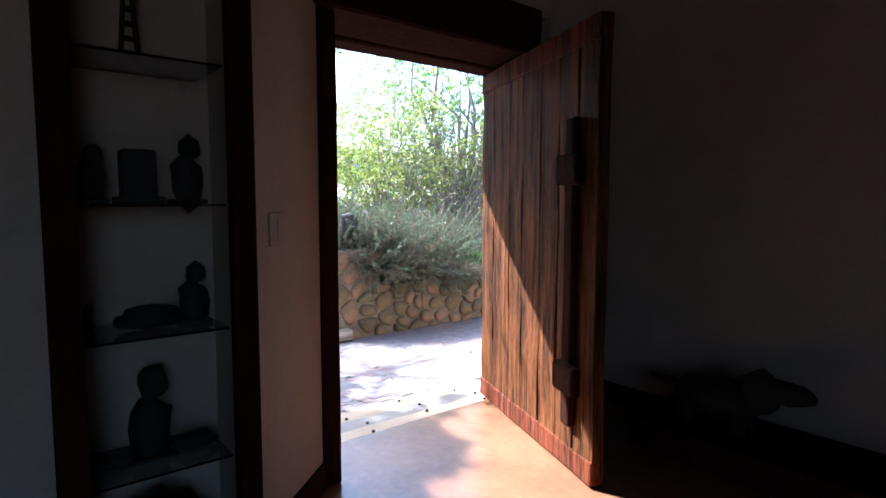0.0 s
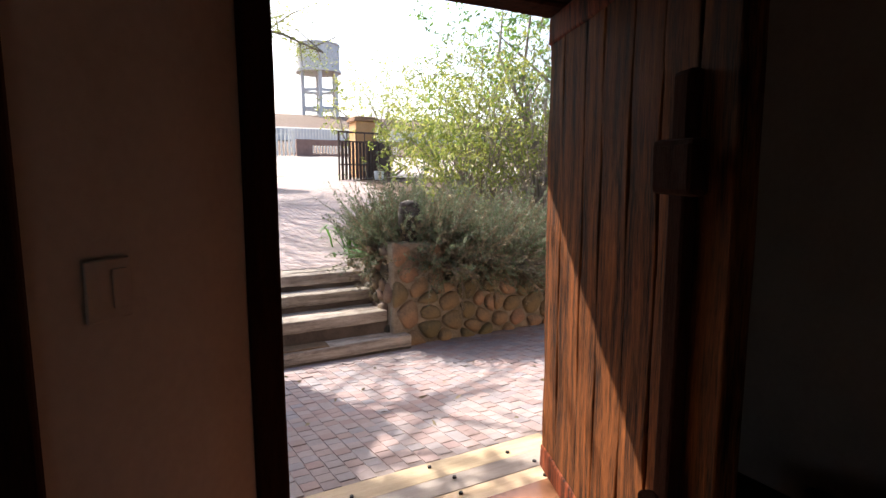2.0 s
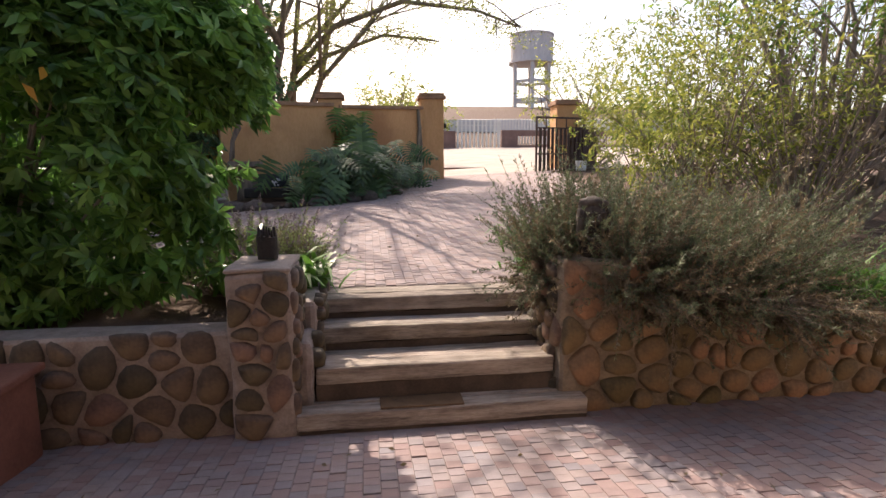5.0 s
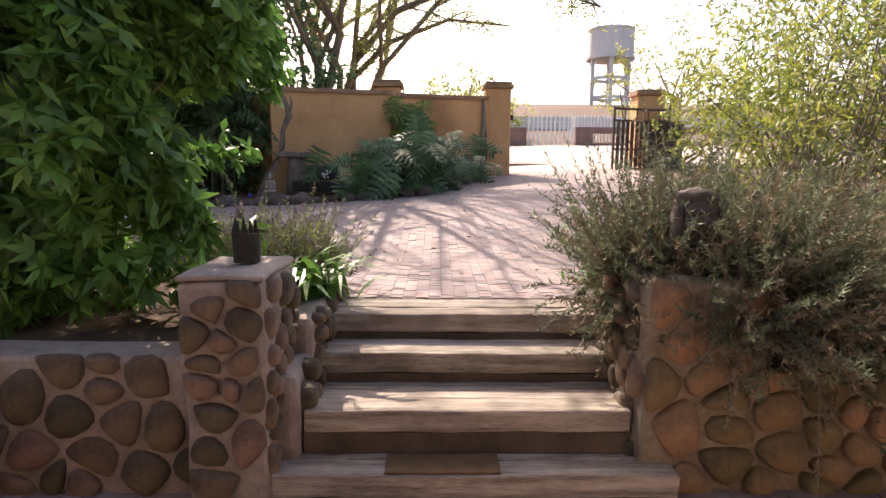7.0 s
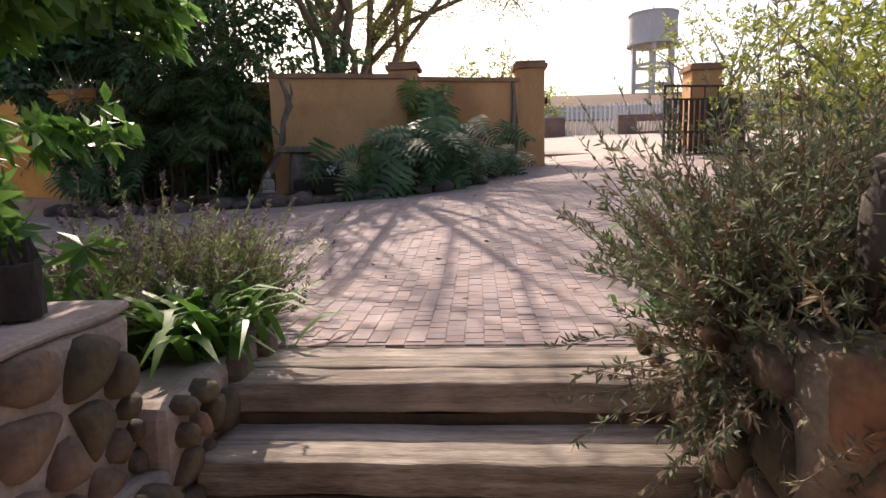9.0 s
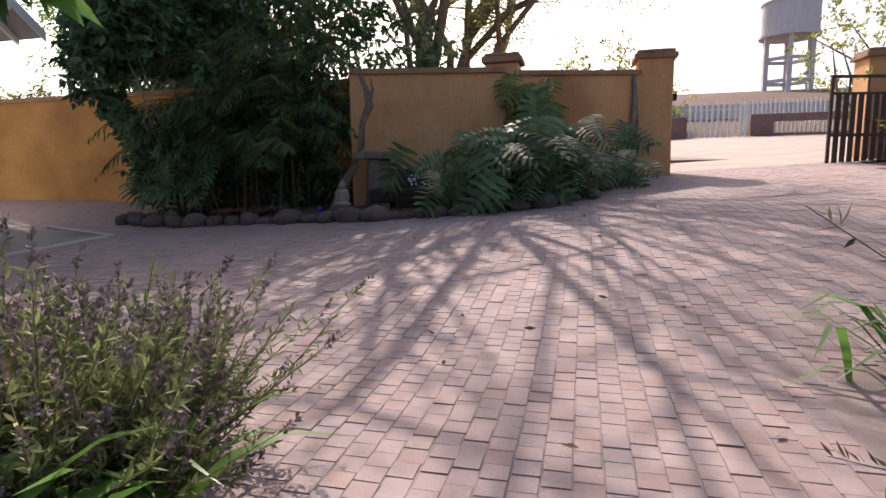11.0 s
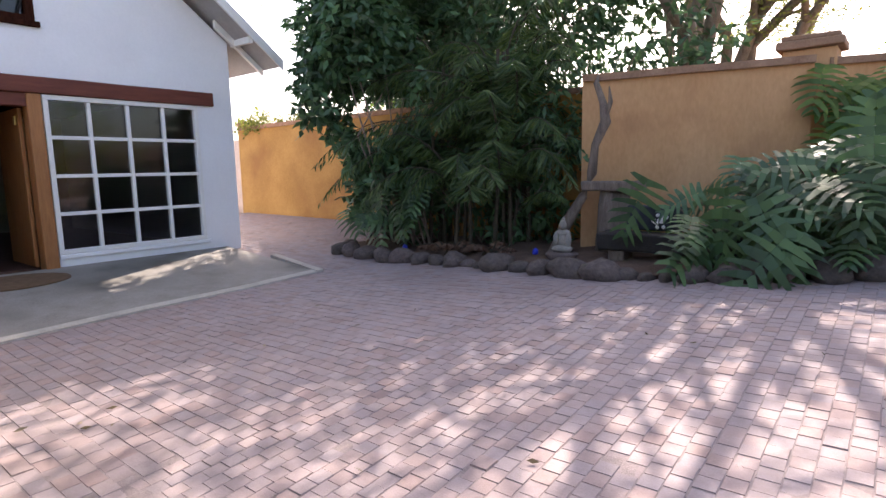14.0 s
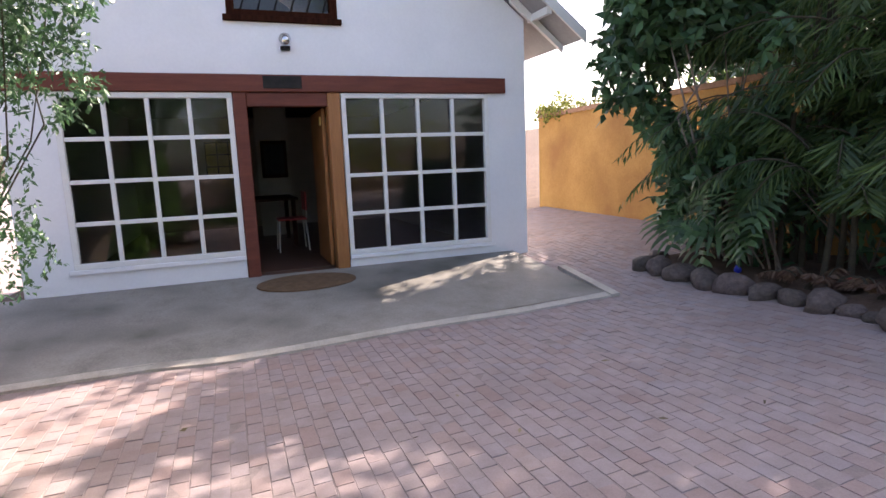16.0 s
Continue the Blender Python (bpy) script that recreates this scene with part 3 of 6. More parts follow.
def ornament(kind, x, z, s):
    bm = bmesh.new()
    y = NY + 0.16
    if kind == "bowl":
        blob(0.11 * s, 0.06 * s, 0.03 * s, 2, 0.05, 2, x, (x, y, z + 0.03 * s), bm)
        blob(0.08 * s, 0.05 * s, 0.02 * s, 2, 0.05, 2, x, (x, y, z + 0.055 * s), bm)
    elif kind == "box":
        box(x - 0.055 * s, x + 0.055 * s, y - 0.04, y + 0.04, z, z + 0.19 * s, 0.008, 2, bm)
        box(x - 0.075 * s, x + 0.075 * s, y - 0.05, y + 0.05, z, z + 0.025 * s, 0.004, 1, bm)
    elif kind == "tower":
        for a, b in ((-1, -1), (-1, 1), (1, -1), (1, 1)):
            bmesh.ops.create_cone(bm, cap_ends=True, segments=6, radius1=0.006, radius2=0.004, depth=0.3 * s, matrix=Matrix.Translation((x + a * 0.016, y + b * 0.016, z + 0.15 * s)) @ Matrix.Rotation(-a * 0.07, 4, "Y"))
        for k in range(4):
            box(x - 0.026 + 0.005 * k, x + 0.026 - 0.005 * k, y - 0.02, y + 0.02, z + 0.05 * s * k + 0.02, z + 0.05 * s * k + 0.028, 0, 1, bm)
    else:
        blob(0.045 * s, 0.035 * s, 0.075 * s, 2, 0.25, 3, x * 9, (x, y, z + 0.07 * s), bm)
        blob(0.03 * s, 0.028 * s, 0.035 * s, 2, 0.2, 3, x * 5, (x + 0.01, y, z + 0.165 * s), bm)
        box(x - 0.05 * s, x + 0.05 * s, y - 0.035, y + 0.035, z, z + 0.014, 0.003, 1, bm)
    name = {"bowl": "carved_bowl", "box": "lidded_box", "tower": "model_tower"}.get(kind, "carved_figurine")
    ob = part(name, bm, M_BLACKWOOD, smooth=kind in ("bowl", "figure"))
    tagged(ob, {"bowl": "low dark carved bowl on a glass shelf", "box": "tall dark lidded box on a glass shelf", "tower": "thin dark model tower on a glass shelf"}.get(kind, "small dark carved ornament on a glass shelf"), "ornament", group="ornaments in the niche")


for kind, x, si, s in (("tower", 0.73, 3, 1.1), ("figure", 0.57, 2, 1.1), ("box", 0.74, 2, 1.1), ("figure", 0.93, 2, 1.4), ("figure", 0.53, 1, 0.6), ("bowl", 0.77, 1, 1.3), ("figure", 0.94, 1, 1.3), ("figure", 0.75, 0, 1.9), ("bowl", 0.93, 0, 0.9), ("bowl", 0.6, 0, 0.8)):
    ornament(kind, 0.5 + (x - 0.5) * 0.76, SHELVES[si], s * 0.8)
ob = tagged(part("carved_figurine", blob(0.14, 0.1, 0.15, 3, 0.25, 3, 4, (0.71, NY + 0.17, FZ + 0.14)), M_BLACKWOOD, smooth=True), "rounded dark carving on the niche floor", "ornament", group="ornaments in the niche")
sw = tagged(new("light_switch"), "pale double light switch on the plaster", "switch")
SU = Vector((0.417, 0.365, 0)).normalized()
SN = Vector((-SU.y, SU.x, 0))
sm = Matrix(((SU.x, SN.x, 0, 0.985), (SU.y, SN.y, 0, NY), (0, 0, 1, 0), (0, 0, 0, 1)))
part("plate", box(0.10, 0.20, -0.008, 0.0, 0.99, 1.11, 0.003), M_PLASTER_IN, sw).matrix_local = sm
part("rocker", box(0.155, 0.19, -0.012, -0.008, 1.01, 1.09, 0.002), M_PLASTER_IN, sw).matrix_local = sm

# low chest with a carved animal
chest = tagged(new("low_chest"), "low dark reddish wooden chest against the wall", "chest")
part("body", box(2.86, 3.325, -1.4, 1.62, FZ, 0.02, 0.01), M_DARKWOOD, chest)
part("lid", box(2.83, 3.325, -1.43, 1.65, 0.02, 0.05, 0.008), M_DARKWOOD, chest)
bm = blob(0.11, 0.21, 0.10, 3, 0.12, 2, 1, (3.08, 1.28, 0.19))
blob(0.06, 0.09, 0.11, 2, 0.1, 2, 2, (3.06, 1.07, 0.27), bm)
blob(0.045, 0.12, 0.055, 2, 0.15, 2, 3, (3.05, 0.95, 0.30), bm)
for dx, dy in ((-0.06, -0.13), (0.06, -0.13), (-0.06, 0.13), (0.06, 0.13)):
    box(3.08 + dx - 0.03, 3.08 + dx + 0.03, 1.28 + dy - 0.03, 1.28 + dy + 0.03, 0.05, 0.18, 0.01, 1, bm)
blob(0.02, 0.12, 0.02, 2, 0.1, 2, 5, (3.08, 1.54, 0.22), bm)
tagged(part("carved_animal", bm, M_BLACKWOOD, smooth=True), "dark carved wooden animal on a low chest", "sculpture")

# ---- steps ----
steps = tagged(new("steps"), "four worn concrete steps between stone walls", "steps", kind="structure")
STEP = ((5.585, 5.80, -0.302, 1.60, 3.49), (5.787, 6.21, -0.077, 1.70, 3.32), (6.195, 6.50, 0.076, 1.70, 3.32), (6.486, 6.93, 0.225, 1.70, 3.335))
for i, (y0, y1, zt, x0, x1) in enumerate(STEP):
    s1 = None
    edges = [y0] + ([y0 + 0.17, y0 + 0.305] if y1 - y0 > 0.4 else [y0 + 0.155]) + [y1]
    for k, (a, b) in enumerate(zip(edges, edges[1:])):
        dz = 0.006 * math.sin(i * 2.1 + k * 1.7) - 0.004 * k
        bm = box(x0 + 0.01 * math.sin(i + k), x1, a + 0.003, b - 0.003, zt - (0.115 if k == 0 else 0.06), zt + (0 if k == 0 else dz), 0.012, 2)
        bmesh.ops.subdivide_edges(bm, edges=[e for e in bm.edges if abs(e.verts[0].co.x - e.verts[1].co.x) > 1], cuts=34)
        for v in bm.verts:
            v.co.y += 0.009 * noise.noise(Vector((v.co.x * 4, v.co.z * 9, i * 3.0 + k))) + 0.005 * noise.noise(Vector((v.co.x * 17, v.co.z * 20, i + 4.0)))
            v.co.z += 0.007 * noise.noise(Vector((v.co.x * 3, v.co.y * 14, i * 5.0 + k)))
        if s1 is None:
            s1 = part("step", bm, M_SLEEPER, steps)
        else:
            part("board", bm, M_SLEEPER, s1)
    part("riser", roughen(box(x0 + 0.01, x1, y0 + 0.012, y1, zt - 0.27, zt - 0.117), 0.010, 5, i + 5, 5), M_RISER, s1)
mat1 = tagged(part("door_mat", roughen(box(2.12, 2.66, 5.60, 5.775, -0.302, -0.290, 0.003), 0.003, 9, 2, 3), M_MAT), "thin worn brown mat on the lowest step", "mat")

# ---- stone walls ----
def clip(poly, n, c):
    """The part of a polygon where p . n < c."""
    out = []
    for p, q in zip(poly, poly[1:] + poly[:1]):
        dp, dq = p[0] * n[0] + p[1] * n[1] - c, q[0] * n[0] + q[1] * n[1] - c
        if dp <= 0:
            out.append(p)
        if dp * dq < 0:
            t = dp / (dp - dq)
            out.append((p[0] + (q[0] - p[0]) * t, p[1] + (q[1] - p[1]) * t))
    return out


def lay_stones(parent, origin, u, length, z0, top, size=0.2, seed=0, bulge=0.036, material=None):
    """Field stones packed on a face that runs from origin along u, each with its own rounded outline; top: height along it."""
    rr = random.Random(seed)
    u = Vector((u[0], u[1], 0)).normalized()
    ang = math.atan2(u.y, u.x)
    seeds = []
    tries = 0
    while tries < 4000:
        tries += 1
        s = rr.uniform(-0.1, length + 0.1)
        z = rr.uniform(z0 - 0.08, 0.75)
        want = size * (0.62 + 0.5 * noise.noise(Vector((s * 3.1, z * 3.1, seed * 9.0))) + 0.25 * rr.random())
        if all((s - a) ** 2 + ((z - b) * 1.2) ** 2 > want * want for a, b in seeds):
            seeds.append((s, z))
    for i, (s, z) in enumerate(seeds):
        lim = top(min(max(s, 0.01), length - 0.01))
        if not (0 < s < length and z0 - 0.02 < z < lim - 0.02):
            continue
        cell = [(0.004, z0 - 0.03), (length - 0.004, z0 - 0.03), (length - 0.004, lim + 0.015), (0.004, lim + 0.015)]
        for j, (a, b) in enumerate(seeds):
            if j != i and (a - s) ** 2 + (b - z) ** 2 < (3.2 * size) ** 2:
                n = (a - s, b - z)
                cell = clip(cell, n, ((a * a + b * b) - (s * s + z * z)) / 2)
                if len(cell) < 3:
                    break
        if len(cell) < 3:
            continue
        cx, cz = sum(p[0] for p in cell) / len(cell), sum(p[1] for p in cell) / len(cell)
        ext = min(max(abs(p[0] - cx) for p in cell), max(abs(p[1] - cz) for p in cell))
        if ext < 0.022:
            continue
        k = max(0.5, 1 - rr.uniform(0.005, 0.013) / ext)
        ring = [((p[0] - cx) * k, (p[1] - cz) * k) for p in cell]
        for _ in range(2):
            ring = [(p[0] * w + q[0] * (1 - w), p[1] * w + q[1] * (1 - w)) for p, q in zip(ring, ring[1:] + ring[:1]) for w in (0.74, 0.26)]
        if len(ring) > 18:
            ring = ring[::2]
        bm = bmesh.new()
        h = bulge * rr.uniform(0.7, 1.3)
        rows = [[bm.verts.new((p[0] * f, -d * h, p[1] * f)) for p in ring] for f, d in ((1.0, -0.4), (0.965, 0.42), (0.84, 0.80), (0.52, 1.02))]
        for ra, rb in zip(rows, rows[1:]):
            for j in range(len(ring)):
                bm.faces.new((ra[j], ra[(j + 1) % len(ring)], rb[(j + 1) % len(ring)], rb[j]))
        bm.faces.new(rows[-1])
        bmesh.ops.recalc_face_normals(bm, faces=bm.faces[:])
        ob = part("stone", bm, material or M_STONE, parent, smooth=True)
        ob.matrix_local = Matrix.Translation(Vector(origin) + u * cx + Vector((0, 0, cz))) @ Matrix.Rotation(ang, 4, "Z")


wall_l = tagged(new("stone_wall"), "low garden wall of brown field stones in mortar", "stone wall", kind="structure")
part("core", roughen(box(-2.6, 1.24, 5.67, 5.95, -0.6, 0.225, 0.02), 0.018, 5, 3, 6), M_MORTAR, wall_l)
lay_stones(wall_l, (-0.6, 5.67, 0), (1, 0), 1.84, -0.44, lambda s: 0.235, 0.31, 1)
ped_l = tagged(new("stone_pedestal"), "square pedestal of brown field stones beside the steps", "pedestal", kind="structure")
part("core", roughen(box(1.22, 1.60, 5.59, 6.12, -0.6, 0.60, 0.03, 2), 0.018, 5, 4, 6), M_MORTAR, ped_l)
part("cap", roughen(box(1.215, 1.605, 5.585, 6.13, 0.60, 0.628, 0.015, 2), 0.012, 6, 5, 5), M_MORTAR, ped_l)
lay_stones(ped_l, (1.22, 5.59, 0), (1, 0), 0.38, -0.44, lambda s: 0.60, 0.25, 2)
lay_stones(ped_l, (1.60, 5.59, 0), (0, 1), 0.53, -0.3, lambda s: 0.60, 0.21, 3)
part("core", roughen(box(1.50, 1.695, 5.74, 6.12, -0.5, 0.12, 0.04, 2), 0.02, 5, 7, 5), M_MORTAR, ped_l)
part("core", roughen(box(1.40, 1.70, 6.10, 6.95, -0.3, 0.30, 0.04, 2), 0.02, 5, 6, 5), M_MORTAR, ped_l)
lay_stones(ped_l, (1.70, 5.75, 0), (0, 1), 1.2, -0.3, lambda s: 0.12 if s < 0.36 else 0.31, 0.19, 4, bulge=0.05)
wall_r = tagged(new("stone_wall"), "low garden wall of golden brown field stones in mortar, bounce light coloured in", "stone wall", kind="structure")
part("core", roughen(box(3.33, 10.0, 5.71, 6.0, -0.6, 0.17, 0.02), 0.02, 5, 7, 7), M_MORTAR_GOLD, wall_r)
part("core", roughen(box(3.33, 3.92, 5.70, 6.3, 0.1, 0.60, 0.04, 2), 0.025, 5, 8, 6), M_MORTAR_GOLD, wall_r)
lay_stones(wall_r, (3.33, 5.70, 0), (1, 0), 3.75, -0.44, lambda s: 0.60 if s < 0.55 else 0.17, 0.26, 5, material=M_GOLDSTONE)
part("core", roughen(box(3.325, 3.70, 5.9, 6.95, -0.5, 0.30, 0.03), 0.02, 5, 9, 5), M_MORTAR, wall_r)
lay_stones(wall_r, (3.325, 6.9, 0), (0, -1), 1.2, -0.35, lambda s: 0.30 if s < 0.6 else 0.56, 0.19, 6)
MX, MY, MZ = 3.585, 5.80, 0.865
bm = blob(0.085, 0.065, 0.118, 4, 0.04, 2, 3, (MX, MY, MZ))
blob(0.019, 0.032, 0.036, 3, 0.04, 2, 1, (MX, MY - 0.062, MZ - 0.005), bm)
blob(0.026, 0.018, 0.012, 3, 0.04, 2, 1, (MX, MY - 0.056, MZ - 0.024), bm)
for dz, w in ((-0.054, 0.036), (-0.068, 0.030)):
    blob(w, 0.018, 0.009, 3, 0.04, 2, 1, (MX, MY - 0.052, MZ + dz), bm)
blob(0.03, 0.02, 0.02, 3, 0.04, 2, 1, (MX, MY - 0.043, MZ - 0.098), bm)
for sx in (-1, 1):
    blob(0.026, 0.012, 0.008, 3, 0.04, 2, 1, (MX + sx * 0.036, MY - 0.056, MZ + 0.042), bm)
    blob(0.018, 0.010, 0.008, 3, 0.04, 2, 1, (MX + sx * 0.036, MY - 0.052, MZ + 0.02), bm)
    blob(0.030, 0.022, 0.028, 3, 0.04, 2, 1, (MX + sx * 0.045, MY - 0.038, MZ - 0.02), bm)
    blob(0.024, 0.05, 0.14, 3, 0.2, 3, sx, (MX + sx * 0.092, MY + 0.02, MZ - 0.04), bm)
blob(0.10, 0.065, 0.05, 3, 0.15, 3, 6, (MX, MY + 0.02, MZ + 0.10), bm)
blob(0.09, 0.08, 0.085, 3, 0.15, 3, 2, (MX, MY + 0.03, MZ - 0.20), bm)
tagged(part("stone_mask", bm, M_MASK, smooth=True), "weathered grey stone mask on the garden wall", "sculpture")
pot = tagged(new("charred_pot"), "small black charred wooden pot on the pedestal", "pot")
bm = bmesh.new()
bmesh.ops.create_cone(bm, cap_ends=True, segments=14, radius1=0.06, radius2=0.068, depth=0.15, matrix=Matrix.Translation((1.42, 5.93, 0.705)))
part("body", roughen(bm, 0.02, 9, 1), M_BLACKWOOD, pot)
for k in range(9):
    a = k * 0.7
    bm = bmesh.new()
    bmesh.ops.create_cone(bm, cap_ends=True, segments=5, radius1=0.016, radius2=0.005, depth=0.08, matrix=Matrix.Translation((1.42 + 0.05 * math.cos(a), 5.93 + 0.05 * math.sin(a), 0.80 + 0.015 * math.sin(k * 3))) @ Matrix.Rotation(0.3 * math.sin(k), 4, "X"))
    part("splinter", bm, M_BLACKWOOD, pot)
planter = tagged(new("planter"), "large reddish terracotta planter box against the wall", "planter")
part("box", box(-1.2, 0.17, 4.85, 5.55, low(5.2) - 0.03, 0.08, 0.015, 2), M_TERRA, planter)
bm = box(-1.24, 0.21, 4.81, 5.59, 0.08, 0.125, 0.012, 2)
part("rim", bm, M_TERRA, planter)

# ---- white house ----
WX = -5.35
house = tagged(new("white_house"), "white plastered gable house with two gridded windows", "house")


def roof_z(y):
    return 5.62 - 0.77 * abs(y - 9.4)


bm = bmesh.new()
HB = 0.15


def slab_poly(bm, pts, x0=WX - 0.24, x1=WX):
    a = [bm.verts.new((x1, y, z)) for y, z in pts]
    b = [bm.verts.new((x0, y, z)) for y, z in pts]
    n = len(pts)
    bm.faces.new(a)
    bm.faces.new(b[::-1])
    for i in range(n):
        bm.faces.new((a[i], b[i], b[(i + 1) % n], a[(i + 1) % n]))


Y0, Y1 = 6.70, 12.22
LW, RW = (7.15, 8.76), (9.895, 11.70)
for pts in (
    [(Y0, HB), (LW[0], HB), (LW[0], 2.47), (Y0, 2.47)],
    [(LW[0], HB), (LW[1], HB), (LW[1], 0.72), (LW[0], 0.72)],
    [(RW[0], HB), (RW[1], HB), (RW[1], 0.62), (RW[0], 0.62)],
    [(RW[1], HB), (Y1, HB), (Y1, 2.47), (RW[1], 2.47)],
    [(Y0, 2.47), (8.78, 2.47), (8.78, roof_z(8.78) - 0.1), (Y0, roof_z(Y0) - 0.1)],
    [(8.78, 2.47), (9.92, 2.47), (9.92, 3.23), (8.78, 3.23)],
    [(8.78, 4.25), (9.92, 4.25), (9.92, roof_z(9.92) - 0.1), (9.4, 5.5), (8.78, roof_z(8.78) - 0.1)],
    [(9.92, 2.47), (Y1, 2.47), (Y1, roof_z(Y1) - 0.1), (9.92, roof_z(9.92) - 0.1)],
):
    bm = bmesh.new()
    slab_poly(bm, pts)
    part("wall", bm, M_WHITE, house)
part("wall", box(-11.5, WX - 0.24, Y1 - 0.24, Y1, HB, roof_z(Y1) - 0.1), M_WHITE, house)
part("wall", box(-11.5, WX - 0.24, Y0, Y0 + 0.24, HB, roof_z(Y0) - 0.1), M_WHITE, house)
bm = bmesh.new()
slab_poly(bm, [(Y0, HB), (Y1, HB), (Y1, roof_z(Y1) - 0.1), (9.4, 5.5), (Y0, roof_z(Y0) - 0.1)], -11.7, -11.5)
part("wall", bm, M_WHITE, house)
for sgn, nm in ((1, "roof"), (-1, "roof")):
    bm = bmesh.new()
    ye, x0, x1 = 9.4 + sgn * 3.36, -12.0, -4.88
    th = 0.07
    prof = [(9.4, 5.62), (ye, roof_z(ye)), (ye, roof_z(ye) + th), (9.4, 5.62 + th)]
    slab_poly(bm, prof, x0, x1)
    rf = part(nm, bm, M_ROOF, house)
    bm = bmesh.new()
    slab_poly(bm, [(9.4, 5.60), (ye + sgn * 0.03, roof_z(ye) - 0.045), (ye + sgn * 0.03, roof_z(ye) + 0.10), (9.4, 5.75)], x1 + 0.002, x1 + 0.03)
    part("bargeboard", bm, M_FRAME, rf)
    for k in range(5):
        xx = -5.25 - 1.3 * k
        bm = bmesh.new()
        slab_poly(bm, [(9.4 + sgn * 2.6, roof_z(9.4 + sgn * 2.6) - 0.11), (ye - sgn * 0.04, roof_z(ye) - 0.075), (ye - sgn * 0.04, roof_z(ye) - 0.002), (9.4 + sgn * 2.6, roof_z(9.4 + sgn * 2.6) - 0.002)], xx - 0.05, xx)
        part("rafter", bm, M_FRAME, rf)
    for k in range(4):
        yy = 9.4 + sgn * (2.9 - 0.75 * k)
        part("purlin", box(WX + 0.001, x1, yy - 0.03, yy + 0.03, roof_z(yy) - 0.085, roof_z(yy) - 0.003), M_FRAME, rf)
beam = part("beam", roughen(box(WX - 0.1, WX + 0.05, 6.74, 11.93, 2.455, 2.635, 0.012, 2), 0.006, 3, 2, 8), M_BEAM, house, "long red-stained timber lintel")
part("metal_plate", box(WX + 0.05, WX + 0.058, 9.08, 9.48, 2.49, 2.62, 0.003), M_IRON, beam, "dark metal plate on the beam")
door_frame = part("door_frame", box(WX - 0.16, WX + 0.035, 8.765, 8.90, 0.35, 2.453, 0.008), M_BEAM, house, "red-brown timber door post")
part("door_frame", box(WX - 0.16, WX + 0.035, 9.745, 9.885, 0.35, 2.453, 0.008), M_POST, house, "orange varnished door post")
part("door_frame", box(WX - 0.12, WX + 0.02, 8.90, 9.745, 2.31, 2.453, 0.006), M_BEAM, house)
leafd = part("door", box(WX - 1.05, WX - 0.17, 9.70, 9.742, 0.50, 2.305, 0.006), M_POST, house, "varnished door leaf standing open inwards")
part("latch", box(WX - 0.30, WX - 0.24, 9.68, 9.70, 2.12, 2.22, 0.004), M_BRASS, leafd, "small brass bolt")


def grid_window(y0, y1, z0, z1):
    """White window of four by four panes."""
    wn_ = part("window", bmesh.new(), M_FRAME, house, "white window of sixteen small panes")
    fw, mw = 0.055, 0.042
    for a, b, c, d in ((y0, y1, z0, z0 + fw), (y0, y1, z1 - fw, z1), (y0, y0 + fw, z0 + fw, z1 - fw), (y1 - fw, y1, z0 + fw, z1 - fw)):
        part("frame", box(WX - 0.09, WX + 0.025, a, b, c, d, 0.005), M_FRAME, wn_)
    iy0, iy1, iz0, iz1 = y0 + fw, y1 - fw, z0 + fw, z1 - fw
    py, pz = (iy1 - iy0 - 3 * mw) / 4, (iz1 - iz0 - 3 * mw) / 4
    for k in range(3):
        yy = iy0 + (k + 1) * py + k * mw
        part("mullion", box(WX - 0.07, WX + 0.012, yy, yy + mw, iz0, iz1, 0.004), M_FRAME, wn_)
        zz = iz0 + (k + 1) * pz + k * mw
        for j in range(4):
            a = iy0 + j * (py + mw)
            part("muntin", box(WX - 0.07, WX + 0.009, a, a + py, zz, zz + mw, 0.003), M_FRAME, wn_)
    for i in range(4):
        for j in range(4):
            a, c = iy0 + i * (py + mw), iz0 + j * (pz + mw)
            part("pane", box(WX - 0.040, WX - 0.034, a, a + py, c, c + pz), M_GLASS, wn_)


grid_window(LW[0], LW[1], 0.73, 2.45)
grid_window(RW[0], RW[1], 0.63, 2.45)
part("sill_band", box(WX, WX + 0.03, RW[0], RW[1] + 0.05, 0.58, 0.628, 0.006), M_WHITE, house)
part("sill_band", box(WX, WX + 0.03, LW[0] - 0.05, LW[1], 0.68, 0.728, 0.006), M_WHITE, house)
upw = part("window", box(WX - 0.1, WX + 0.04, 8.74, 9.96, 3.17, 3.23, 0.006), M_DARKWOOD, house, "dark framed attic window with bars")
for a, b, c, d in ((8.78, 8.86, 3.23, 4.25), (9.84, 9.92, 3.23, 4.25), (8.86, 9.84, 4.17, 4.25), (8.86, 9.84, 3.23, 3.29)):
    part("frame", box(WX - 0.1, WX + 0.015, a, b, c, d, 0.005), M_DARKWOOD, upw)
part("pane", box(WX - 0.07, WX - 0.064, 8.86, 9.84, 3.29, 4.17), M_GLASS, upw)
tb = Tubes()
for k in range(6):
    y = 8.92 + 0.17 * k
    tb.add([(WX - 0.02, y, 3.29), (WX, y + 0.05, 3.45), (WX - 0.01, y - 0.03, 3.7), (WX - 0.02, y, 4.17)], [0.012, 0.012, 0.012, 0.01], 5)
tb.make("grille", M_IRON, upw)
lampf = tagged(new("flood_lamp"), "small chrome spotlight on the white gable", "wall lamp")
LZ = 2.98
bm = bmesh.new()
